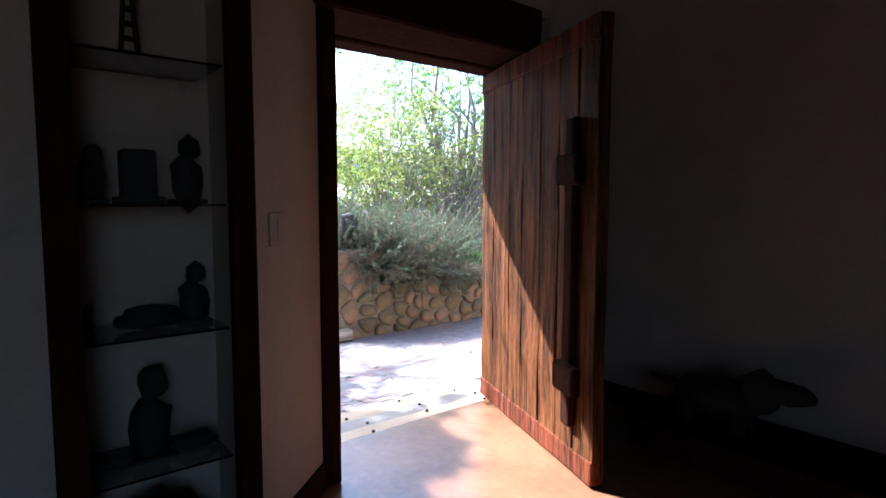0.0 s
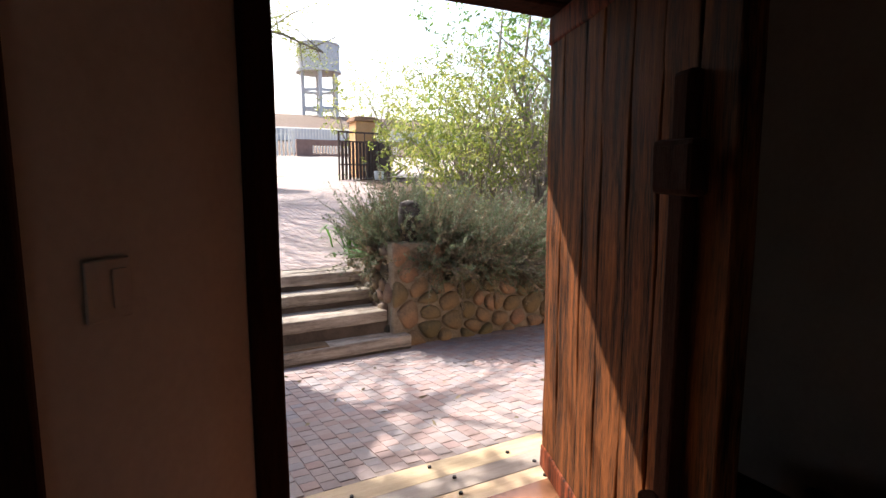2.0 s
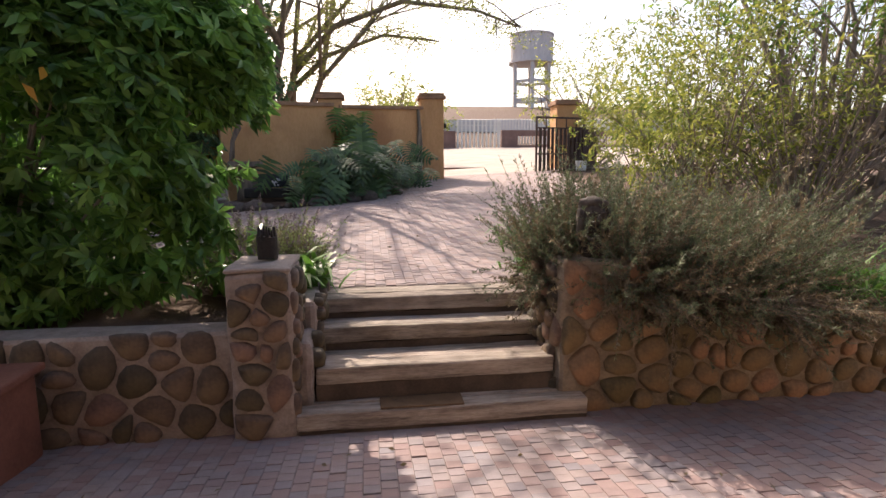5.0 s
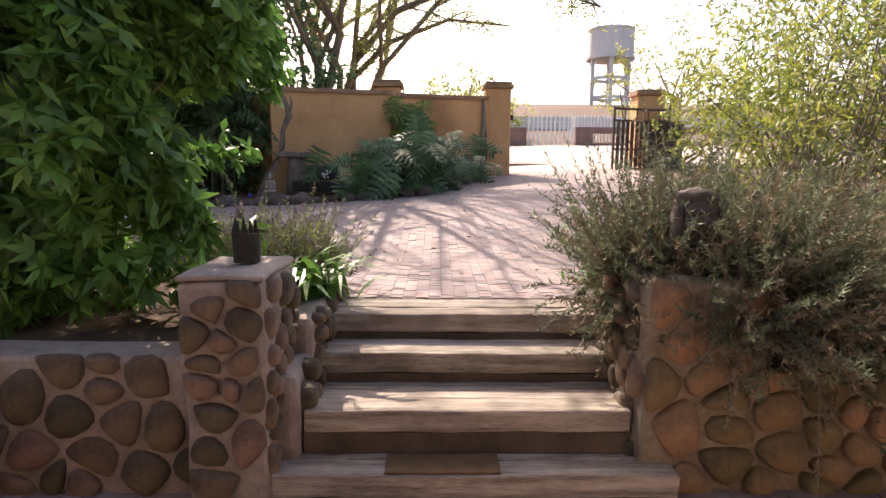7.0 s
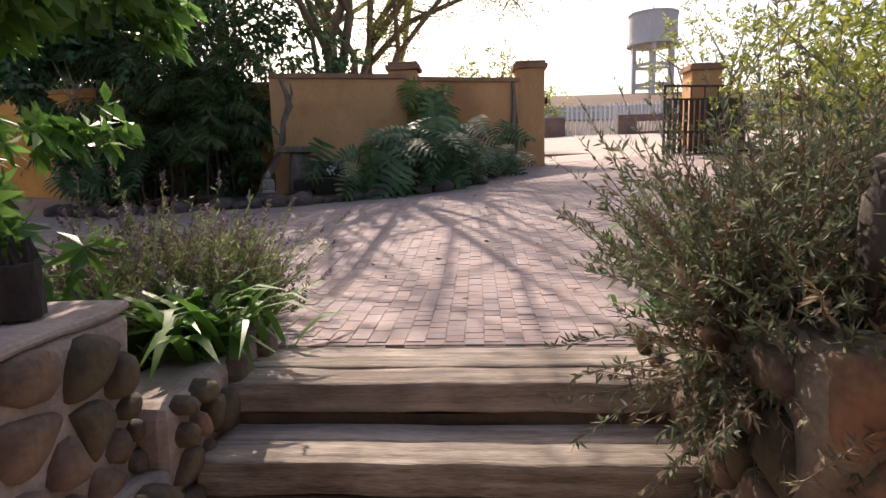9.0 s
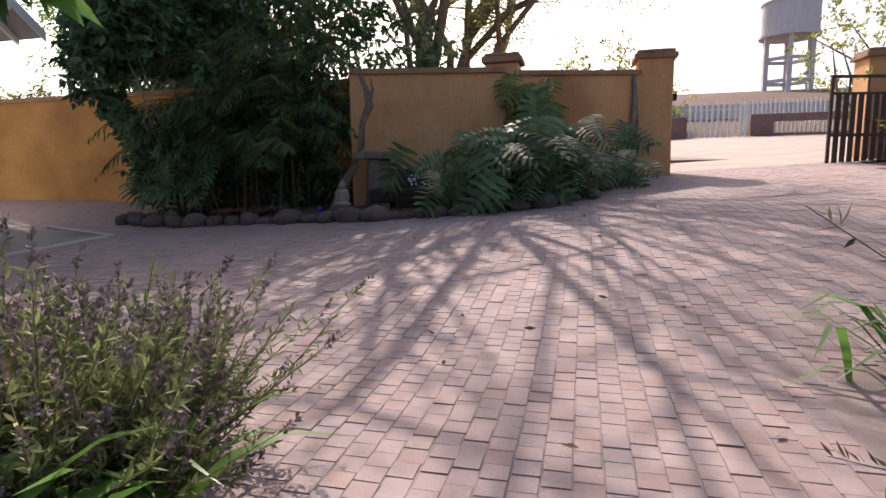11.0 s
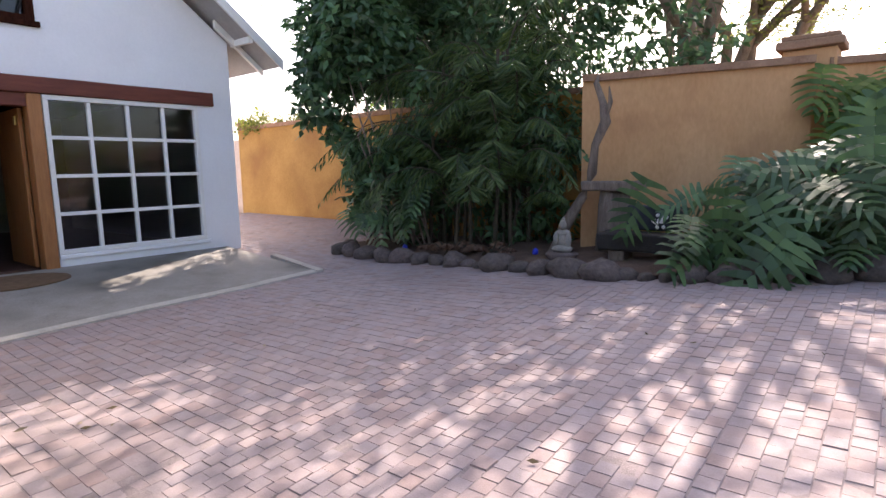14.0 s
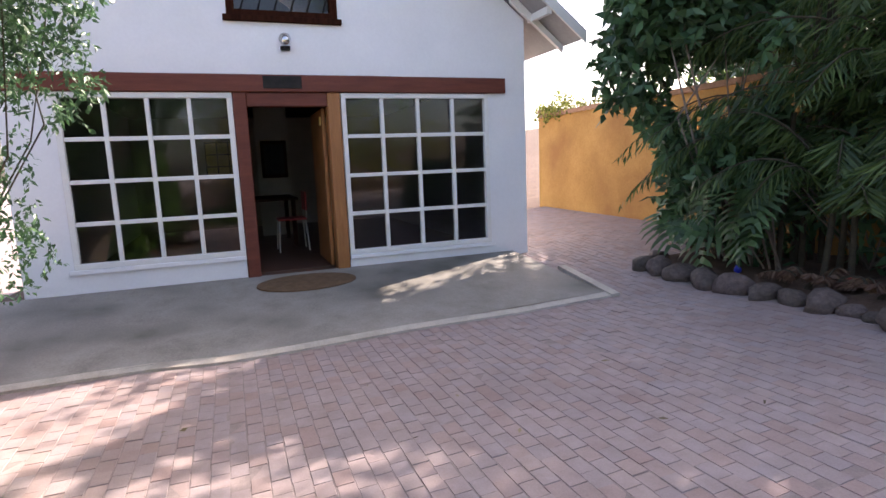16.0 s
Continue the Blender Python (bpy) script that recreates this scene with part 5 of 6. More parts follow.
def leafy(name, label, category, blobs, base, n, L, W, material, down=0.2, r0=0.02, nstem=14, palm=0, shell=0.35, bark=None, freq=0.9, group="", uneven=0.4):
    """A shrub or tree crown: stems from the base, and leaves (or whorls of palm leaflets) in uneven blobs."""
    ob = tagged(new(name), label, category, group=group)
    tot = sum(b[1][0] * b[1][1] * b[1][2] for b in blobs)
    P = np.concatenate([in_blob(max(10, int(n * b[1][0] * b[1][1] * b[1][2] / tot)), b[0], b[1], shell, freq, uneven, seed=i * 3.3 + base[0]) for i, b in enumerate(blobs)])
    C = np.array([blobs[0][0]])
    out = unit(P - C + rng.normal(size=P.shape) * 0.7)
    if palm:
        ax = unit(out + np.array([[0, 0, 0.9]]) + rng.normal(size=P.shape) * 0.3)
        a = unit(np.cross(ax, rng.normal(size=P.shape)))
        b = np.cross(ax, a)
        PP, DD = [], []
        for k in range(palm):
            th = 2 * math.pi * k / palm
            PP.append(P)
            DD.append(a * math.cos(th) + b * math.sin(th) + ax * 0.15 - np.array([[0, 0, down]]))
        V, F = leaf_arrays(np.concatenate(PP), np.concatenate(DD), L * rng.uniform(0.75, 1.2, len(P) * palm), W * rng.uniform(0.8, 1.2, len(P) * palm), 0.2)
    else:
        m = 10
        Q = P[rng.choice(len(P), max(6, len(P) // m), replace=False)]
        A = np.repeat(unit(out[: len(Q)] * 0.3 + unit(Q - C) + rng.normal(size=Q.shape) * 0.6), m, axis=0)
        s = np.tile(np.linspace(-0.5, 0.9, m), len(Q))[:, None]
        P = np.repeat(Q, m, axis=0) + A * s * L * 1.6 + rng.normal(size=(len(Q) * m, 3)) * L * 0.22
        V, F = leaf_arrays(P, A * 0.6 + rng.normal(size=P.shape) * 0.6 - np.array([[0, 0, down]]), L * rng.uniform(0.6, 1.25, len(P)), W * rng.uniform(0.7, 1.2, len(P)))
    pick = P[rng.choice(len(P), min(nstem, len(P)), replace=False)]
    stems(pick, base, r0, bark or M_BARK, ob, "limb_frame")
    raw("crown", V, F, material, ob)
    return ob


def strap_clump(x, y, z, n, L, material=None, name="strap_plant", label="clump of arching bright green strap leaves", spread=0.12, width=0.035):
    ob = tagged(new(name), label, "plant", group="strap-leaved clumps")
    a = rng.uniform(0, 2 * math.pi, n)
    P = np.stack([x + rng.normal(size=n) * spread, y + rng.normal(size=n) * spread, np.full(n, z)], axis=1)
    D = np.stack([np.cos(a) * 0.55, np.sin(a) * 0.55, rng.uniform(0.7, 1.3, n)], axis=1)
    V, F = blade_arrays(P, D, L * rng.uniform(0.6, 1.15, n), width * rng.uniform(0.7, 1.2, n), rng.uniform(0.25, 0.8, n))
    if x < 4 and y < 7.7:
        for V1 in V.reshape(n, -1, 3):
            raw("strap_leaf", V1, F[:len(F) // n], material or L_STRAP, ob)
    else:
        raw("leaf_tuft", V, F, material or L_STRAP, ob)
    return ob


def needle_bush(name, label, centers, nst, length, needle, width, material, dry=0.0, spikes=None, lean=(0, 0, 0), up=0.9, group=""):
    """Upright twigs set with short needles; dry: share of brown twigs; spikes: flower material at the tips."""
    ob = tagged(new(name), label, "bush", group=group)
    t = Tubes()
    sets = {0: ([], []), 1: ([], []), 2: ([], [])}
    for i in range(nst):
        cx, cy, cz, rad = centers[i % len(centers)]
        a, q = rng.uniform(0, 6.283), rad * math.sqrt(rng.random())
        b = np.array([cx + q * math.cos(a), cy + q * math.sin(a), cz])
        d = np.array([math.cos(a) * 0.75 * q / rad + rng.normal() * 0.3 + lean[0], math.sin(a) * 0.75 * q / rad + rng.normal() * 0.3 + lean[1], up + rng.random() * 0.4 + lean[2]])
        d /= np.linalg.norm(d)
        l = length * rng.uniform(0.55, 1.15)
        side = rng.normal(size=3) * 0.25
        pts = [b + d * l * s + side * l * s * s for s in (0, 0.35, 0.7, 1.0)]
        t.add(pts, [0.004, 0.003, 0.0022, 0.001], 4)
        m = max(8, int(l / 0.0085))
        s = rng.uniform(0.2, 1.0, m) ** 0.8
        p = b + d * l * s[:, None] + side * l * (s ** 2)[:, None]
        dd = d * 0.8 + rng.normal(size=(m, 3)) * 0.6
        k = 1 if rng.random() < dry else 0
        sets[k][0].append(p)
        sets[k][1].append(dd)
        if spikes is not None and rng.random() < 0.65:
            top = b + d * l + side * l
            ps = top + d * np.linspace(0, 0.06, 16)[:, None]
            sets[2][0].append(ps)
            sets[2][1].append(d * 0.5 + rng.normal(size=(16, 3)) * 0.5)
    t.make("woody_growth", M_TWIG, ob)
    for k, m, nm in ((0, material, "foliage"), (1, L_DRYN, "dry_foliage"), (2, spikes, "blossom")):
        if sets[k][0]:
            P, D = np.concatenate(sets[k][0]), np.concatenate(sets[k][1])
            w, l = (width, needle) if k < 2 else (0.012, 0.02)
            V, F = leaf_arrays(P, D, l * rng.uniform(0.7, 1.3, len(P)), w, 0.1)
            raw(nm, V, F, m, ob)
    return ob


def frond_arrays(base, d, length, nl, ll, w, arch=0.5):
    d = np.array(d) / np.linalg.norm(d)
    s = np.linspace(0.12, 1, nl)
    H = np.array([d[0], d[1], 0])
    c = np.array(base) + d * length * s[:, None] + H * length * 0.25 * (s ** 2)[:, None] - np.array([0, 0, 1]) * length * arch * (s ** 2.2)[:, None]
    tan = np.gradient(c, axis=0)
    tan = unit(tan)
    side = unit(np.cross(tan, np.array([[0, 0, 1.0]]) + 1e-3))
    PP, DD, LL = [], [], []
    for sg in (-1, 1):
        PP.append(c)
        DD.append(side * sg + tan * 0.55 - np.array([[0, 0, 0.75]]) + rng.normal(size=c.shape) * 0.08)
        LL.append(ll * np.sin(np.clip(s * 2.6 + 0.35, 0, 3.0)) + 0.05)
    V, F = leaf_arrays(np.concatenate(PP), np.concatenate(DD), np.concatenate(LL), w, 0.25)
    return (V, F), c


def palm(x, y, z, n, length, material=None, label="feathery palm with arching dark green fronds", trunk=0.8, tilt=0.9):
    ob = tagged(new("palm"), label, "palm", group="palms by the wall")
    t = Tubes()
    arr = []
    for k in range(3):
        bx, by = x + 0.12 * math.cos(2.1 * k), y + 0.12 * math.sin(2.1 * k)
        t.add([(bx, by, z - 0.1), (bx * 1.0 + 0.05 * k, by, z + trunk)], [0.03, 0.022], 7)
    for k in range(n):
        a = rng.uniform(0, 6.283)
        e = rng.uniform(0.8, 4.2) * tilt
        b = (x + 0.15 * math.cos(a), y + 0.12 * math.sin(a), z + trunk * rng.uniform(0.5, 1.0))
        A, c = frond_arrays(b, (math.cos(a), math.sin(a), e), length * rng.uniform(0.8, 1.2), 46, 0.20 * length, 0.021, rng.uniform(0.5, 0.95))
        arr.append(A)
        t.add([Vector(q) for q in c[::6]], [0.012 * (1 - 0.8 * i / len(c[::6])) for i in range(len(c[::6]))], 5)
    t.make("stalk_frame", M_CANE, ob)
    for V, F in arr:
        raw("frond", V, F, material or L_PALM, ob)
    return ob


def split_leaf_plant(name, label, spots, size, material=None):
    """Large hanging blades cut into fingers, each on a long stalk."""
    ob = tagged(new(name), label, "plant")
    t = Tubes()
    for bx, by, bz, tx, ty, tz in spots:
        s = size * rng.uniform(0.65, 1.2)
        b, e = Vector((bx, by, bz)), Vector((tx, ty, tz))
        t.add([b, b.lerp(e, 0.5) + Vector((0, 0, 0.12)), e], [0.013, 0.011, 0.007], 5)
        d = Vector(((tx - bx) * 0.8 + rng.normal() * 0.45, -0.45 + rng.normal() * 0.25, -0.55 + rng.normal() * 0.35)).normalized()
        nrm = Vector((rng.normal() * 0.35, -0.75 + rng.normal() * 0.2, 0.65)).normalized()
        side = d.cross(nrm).normalized()
        nrm = side.cross(d).normalized()
        V, F = [], []
        nf = 8
        for i in range(nf):
            q = (i + 0.5) / nf
            half = 0.40 * s / nf * (1 + 0.25 * math.sin(i * 2.3 + tx * 9))
            o = e + d * s * (q - 0.22) + nrm * (0.05 * s * math.sin(math.pi * q)) - Vector((0, 0, 0.14 * s * q * q))
            ln = s * 0.50 * math.sin(math.pi * (0.22 + 0.70 * q)) ** 0.7
            for sg in (-1, 1):
                dr = (side * sg * (1 - 0.45 * q * q) + d * (-0.35 + 1.15 * q)).normalized()
                across = (d - dr * d.dot(dr)).normalized() * half
                k = len(V)
                for f, w, lift in ((0.0, 1.25, 0.0), (0.35, 1.0, 0.07), (0.8, 0.62, 0.03)):
                    c = o + dr * ln * f + nrm * ln * lift - Vector((0, 0, 0.16 * ln * f * f))
                    V += [tuple(c - across * w), tuple(c + across * w)]
                V.append(tuple(o + dr * ln - Vector((0, 0, 0.22 * ln))))
                F += [(k, k + 1, k + 3, k + 2), (k + 2, k + 3, k + 5, k + 4), (k + 4, k + 5, k + 6)]
        me = bpy.data.meshes.new("split_leaf")
        me.from_pydata(V, [], F)
        link_mesh("split_leaf", me, material or L_MONST, ob)
    t.make("stalk_frame", M_TWIG, ob)
    return ob


# left of the steps: tall dark bush, lavender, strap leaves
leafy("umbrella_bush", "tall dense bush of dark glossy whorled leaves", "bush", [((-0.8, 6.65, 1.9), (1.6, 1.0, 1.9)), ((0.75, 6.42, 1.75), (0.75, 0.55, 1.0)), ((-1.7, 6.45, 1.2), (1.1, 0.75, 1.2)), ((-0.3, 6.6, 3.1), (1.2, 0.9, 1.1)), ((-0.5, 6.32, 0.8), (1.7, 0.42, 0.6)), ((0.90, 6.93, 1.8), (0.45, 0.45, 0.72)), ((0.95, 6.5, 2.3), (0.5, 0.45, 0.7))], (-0.6, 6.6, 0.15), 11500, 0.135, 0.05, L_DARK, 0.35, 0.02, 26, palm=8, shell=0.3, freq=0.7)
YL = leaf_mat("yellowed_leaf", (0.40, 0.20, 0.02), (0.60, 0.33, 0.03), 0.5, 0.3)
ob = tagged(new("dying_leaves"), "scattered yellowed leaves in the dark bush", "leaves", kind="stuff")
P = in_blob(40, (-0.5, 6.3, 1.6), (1.5, 0.8, 1.3), 0.85, 0.7)
V, F = leaf_arrays(P, rng.normal(size=P.shape) - np.array([[0, 0, 0.8]]), 0.13, 0.06)
raw("leaf_scatter", V, F, YL, ob)
needle_bush("lavender_bush", "lavender bush with faded purple flower spikes", [(1.18, 7.28, 0.2, 0.28), (0.95, 7.12, 0.2, 0.3), (1.28, 7.02, 0.2, 0.2)], 1050, 0.44, 0.038, 0.0085, L_LAVLEAF, 0.08, L_LAV, lean=(0.0, 0, 0))
strap_clump(1.56, 6.62, 0.30, 52, 0.5, width=0.06, spread=0.07)
strap_clump(1.46, 6.88, 0.22, 50, 0.55, width=0.056)
strap_clump(1.1, 6.75, 0.22, 44, 0.6, width=0.056)
strap_clump(1.32, 7.1, 0.2, 26, 0.5)
# right of the steps
needle_bush("rosemary_bush", "sprawling grey-green rosemary bush over the stone wall", [(3.95, 6.32, 0.25, 0.36), (4.3, 6.25, 0.2, 0.5), (4.9, 6.4, 0.2, 0.55), (4.25, 6.9, 0.2, 0.34), (4.6, 7.0, 0.2, 0.6), (5.6, 7.1, 0.2, 0.5), (3.72, 6.45, 0.3, 0.22)], 2900, 0.72, 0.036, 0.0085, L_ROSE, 0.28, None, lean=(0.0, -0.3, -0.1))
needle_bush("rosemary_bush", "dense rosemary growing round the stone mask", [(3.42, 6.12, 0.5, 0.10), (3.90, 5.92, 0.48, 0.12), (3.58, 6.32, 0.5, 0.16), (3.95, 5.95, 0.4, 0.2), (4.2, 5.85, 0.3, 0.25)], 680, 0.46, 0.034, 0.0085, L_ROSE, 0.35, None, lean=(0, -0.35, -0.1), up=0.75)
needle_bush("rosemary_bush", "trailing rosemary with dry brown twigs over the wall", [(3.98, 5.86, 0.42, 0.22), (4.3, 5.85, 0.36, 0.3), (4.75, 5.85, 0.32, 0.35), (5.2, 5.9, 0.25, 0.3), (3.45, 6.2, 0.45, 0.12)], 900, 0.46, 0.034, 0.0085, L_ROSE, 0.55, None, lean=(0, -0.85, -0.75), up=0.35)
strap_clump(3.70, 7.15, 0.2, 60, 0.36, width=0.042, spread=0.1)
strap_clump(3.66, 7.5, 0.2, 44, 0.32, width=0.040, spread=0.09)
strap_clump(3.95, 7.35, 0.2, 44, 0.38, width=0.040, spread=0.1)
for i in range(9):
    strap_clump(4.95 + 0.22 * i + rng.normal() * 0.06, 6.05 + rng.normal() * 0.12, 0.18, 40, 0.62, width=0.024)
for i in range(10):
    strap_clump(3.9 + 0.35 * i, 8.3 + 0.35 * (i % 4) + rng.normal() * 0.1, 0.22, 30, 0.75, label="clump of tall green sword leaves under the shrubs")
leafy("yellow_shrub", "loose shrub of yellow-green lance leaves", "shrub", [((6.5, 9.6, 1.5), (1.5, 1.1, 1.3)), ((7.7, 9.0, 1.9), (1.4, 1.1, 1.6)), ((7.0, 10.8, 2.1), (1.3, 1.2, 1.5))], (6.9, 9.8, 0.2), 7000, 0.13, 0.034, L_YEL, 0.35, 0.018, 46, shell=0.1, bark=M_TWIG, uneven=0.6)
leafy("yellow_shrub", "tall airy shrub with yellowing leaves", "shrub", [((7.7, 12.6, 2.4), (1.4, 1.5, 1.8)), ((9.0, 11.0, 2.6), (1.8, 1.8, 2.2)), ((8.0, 14.3, 2.3), (0.9, 1.1, 1.4))], (8.0, 12.2, 0.4), 6500, 0.15, 0.042, L_YEL, 0.35, 0.025, 50, shell=0.1, bark=M_TWIG, uneven=0.6)
leafy("garden_tree", "spreading tree with mid green leaves over the bed", "tree", [((8.8, 9.5, 4.2), (2.2, 2.0, 1.7)), ((10.2, 8.0, 3.6), (2.2, 2.0, 2.0)), ((8.4, 12.4, 4.6), (1.6, 1.8, 1.2)), ((10.5, 11.0, 4.0), (2.5, 2.5, 2.5))], (8.6, 9.6, 0.2), 5000, 0.16, 0.05, L_MID, 0.2, 0.06, 44, shell=0.2, uneven=0.7)
leafy("bare_shrub", "tangle of grey bare twigs with few leaves", "shrub", [((6.6, 8.3, 1.2), (1.4, 0.9, 1.0)), ((8.2, 7.9, 1.5), (1.6, 1.0, 1.5)), ((8.4, 10.2, 3.0), (2.0, 2.0, 2.0))], (7.6, 8.8, 0.2), 2200, 0.09, 0.022, L_DRYN, 0.2, 0.012, 110, shell=0.2, bark=M_TWIG, uneven=0.7)
leafy("hedge_tree", "dark tree closing the garden behind the shrubs", "tree", [((11.5, 6.5, 2.2), (2.4, 2.0, 2.6)), ((13, 10.0, 2.8), (2.6, 3.5, 3.2)), ((10.0, 14.5, 2.8), (2.2, 2.2, 2.4))], (11.5, 9, 0.1), 3800, 0.2, 0.07, L_MID, 0.2, 0.05, 26, shell=0.4)
leafy("gate_tree", "small tree with green rounded crown beside the drive", "tree", [((8.6, 19.5, 3.6), (1.6, 1.6, 1.6)), ((7.9, 16.2, 2.6), (0.9, 0.9, 1.4))], (8.6, 19.0, 1.0), 3500, 0.12, 0.045, L_YEL, 0.2, 0.05, 24, shell=0.2, uneven=0.6)
leafy("street_tree", "distant rounded tree beyond the gate", "tree", [((5.2, 40, 4.6), (2.6, 2.2, 1.5))], (5.2, 40, 2.3), 1800, 0.3, 0.12, L_FEATHER, 0.1, 0.07, 14, shell=0.2)
leafy("wall_tree", "small yellow-green tree behind the ochre wall", "tree", [((3.0, 24, 3.9), (1.3, 1.3, 1.1))], (3.0, 24, 1.3), 1500, 0.14, 0.06, L_YEL, 0.1, 0.05, 14, shell=0.2)
# beside the ochre wall
sp = []
for i in range(88):
    x = rng.uniform(0.85, 3.1)
    yb = min(edge_y(x) + 0.55, 13.2 + x * 0.75)
    q = rng.random()
    sp.append((x, yb + 0.25, high(x, yb) + 0.1, x + rng.normal() * 0.22, yb - 0.1 + rng.normal() * 0.2 - 0.15 * (1 - q), high(x, yb) + 0.22 + 0.72 * q * (1.25 - 0.28 * abs(x - 2.1))))
split_leaf_plant("split_leaf_plant", "mass of large dark split leaves against the wall", sp, 0.55)
sp = []
for i in range(18):
    x = rng.uniform(1.45, 2.5)
    yb = 14.75 + (x - 1.5) * 0.75
    sp.append((x, yb + 0.1, 1.2, x + rng.normal() * 0.1, yb - 0.15, rng.uniform(1.6, 2.45)))
split_leaf_plant("split_leaf_climber", "pale green split-leaf creeper climbing the wall", sp, 0.5, L_MID)
sp = []
for i in range(16):
    x, q = rng.uniform(-3.95, -2.75), rng.random()
    sp.append((x, 13.55, high(x, 13.5) + 0.1, x + rng.normal() * 0.15, 13.2 + rng.normal() * 0.12, high(x, 13.5) + 0.4 + 0.55 * q))
split_leaf_plant("split_leaf_plant", "low dark split-leaf plant at the end of the bed", sp, 0.5)
t = Tubes()
t.add([(3.40, 16.42, 0.9), (3.36, 16.4, 1.5), (3.42, 16.42, 2.2), (3.38, 16.45, 2.7)], [0.05, 0.045, 0.05, 0.03], 7)
t.add([(3.44, 16.5, 0.9), (3.47, 16.5, 1.8), (3.41, 16.5, 2.7)], [0.035, 0.03, 0.02], 6)
tagged(t.make("creeper_stem", M_BARK), "thick old creeper stem up the pillar", "creeper")
for i in range(10):
    strap_clump(0.15 + 0.16 * i, 13.75 + 0.05 * i, high(0.5, 13.7) + 0.12, 22, 0.55, L_MID, "fern_clump", "tuft of thin green fern leaves by the bench", 0.08, 0.016)
for x, y, n, l, tr in ((-1.75, 13.75, 15, 1.5, 1.2), (-2.3, 13.65, 16, 1.6, 1.0), (-2.95, 13.9, 15, 1.7, 1.5), (-1.95, 14.05, 16, 1.9, 1.9), (-1.6, 13.95, 10, 0.9, 0.8), (-2.0, 14.1, 14, 1.9, 2.5), (-1.75, 14.15, 14, 1.5, 2.2), (-2.9, 14.1, 10, 1.9, 2.5)):
    palm(x, y, high(x, y) + 0.08, n, l, trunk=tr)
for x, y, l, tr in ((-1.6, 13.2, 0.3, 0.05), (-2.2, 13.25, 0.28, 0.05)):
    palm(x, y, high(x, y) + 0.08, 9, l, L_BRONZE, "small bronze cycad-like plant in the bed", tr, 0.7)
leafy("broadleaf_tree", "dark broadleaf tree overhanging the passage", "tree", [((-4.0, 13.6, 3.3), (1.1, 1.0, 1.9)), ((-3.55, 13.6, 1.3), (0.75, 0.55, 0.75)), ((-2.0, 14.0, 1.4), (1.1, 0.25, 0.9)), ((-4.6, 15.0, 4.7), (1.3, 1.0, 1.1))], (-3.6, 13.8, 0.5), 3300, 0.17, 0.075, L_DEEP, 0.5, 0.018, 10, palm=5, shell=0.25, uneven=0.5)
# dark leaves added where the bed only recedes into shade
leafy("shade_shrub", "dense dark foliage added for the shaded depth before the wall", "shrub", [((-2.3, 14.05, 1.5), (1.35, 0.25, 1.3)), ((-1.2, 14.1, 1.3), (0.6, 0.2, 1.0)), ((-3.3, 14.0, 1.3), (0.7, 0.3, 1.0))], (-2.3, 14.1, 0.5), 3600, 0.16, 0.06, L_DEEP, 0.4, 0.01, 14, shell=0.05)
leafy("back_tree", "dense dark trees behind the boundary wall", "tree", [((-2.2, 15.6, 3.6), (2.4, 1.2, 2.2)), ((-4.5, 16.5, 4.6), (2.2, 1.6, 2.4)), ((-0.3, 15.7, 2.6), (0.8, 0.7, 1.2)), ((-1.3, 15.8, 4.2), (1.3, 0.9, 1.6)), ((-3.5, 15.4, 3.4), (1.6, 0.8, 1.7)), ((-2.9, 16.6, 5.8), (1.6, 0.9, 1.0)), ((-6.4, 16.6, 3.5), (1.9, 0.8, 1.3))], (-2.6, 16, 0.8), 15000, 0.2, 0.07, L_DEEP, 0.3, 0.03, 22, shell=0.15)
# two high crown blobs are added to shade the passage paving
leafy("back_tree", "tall open trees behind the house passage", "tree", [((-10.5, 21, 5.0), (3, 2.2, 2.4)), ((-7.0, 20.5, 6.6), (3.0, 2.2, 1.8)), ((-7.8, 16.9, 6.6), (2.3, 1.7, 0.9)), ((-7.6, 15.5, 6.8), (2.2, 1.3, 0.8)), ((-6.0, 17.6, 4.0), (2.0, 1.2, 1.6))], (-8.5, 21, 0.8), 10000, 0.2, 0.07, L_MID, 0.2, 0.12, 40, shell=0.2, uneven=0.7)
leafy("wall_creeper", "green creeper spilling over the boundary wall", "creeper", [((-8.9, 14.95, 2.62), (0.8, 0.3, 0.25)), ((-7.6, 14.9, 2.58), (0.9, 0.2, 0.12))], (-8.5, 15.2, 2.3), 1400, 0.07, 0.04, L_YEL, 0.3, 0.01, 14, shell=0.1)
# tree beside the white house
leafy("olive_tree", "small-leaved tree beside the white house", "tree", [((-2.75, 7.65, 2.75), (0.75, 0.6, 0.7)), ((-2.2, 8.05, 3.0), (0.4, 0.35, 0.35)), ((-3.15, 7.4, 1.9), (0.5, 0.4, 0.6)), ((-3.3, 7.3, 1.2), (0.28, 0.25, 0.4)), ((-3.3, 7.0, 3.0), (0.7, 0.6, 0.7))], (-3.2, 6.5, 0.2), 15000, 0.05, 0.021, L_DEEP, 0.2, 0.009, 22, shell=0.1, bark=M_CANE, uneven=0.6)

# the wide feathery tree behind the wall
umb = tagged(new("feathery_tree"), "many-stemmed spreading tree with fine feathery foliage", "tree")
tt = Tubes()
tips = []


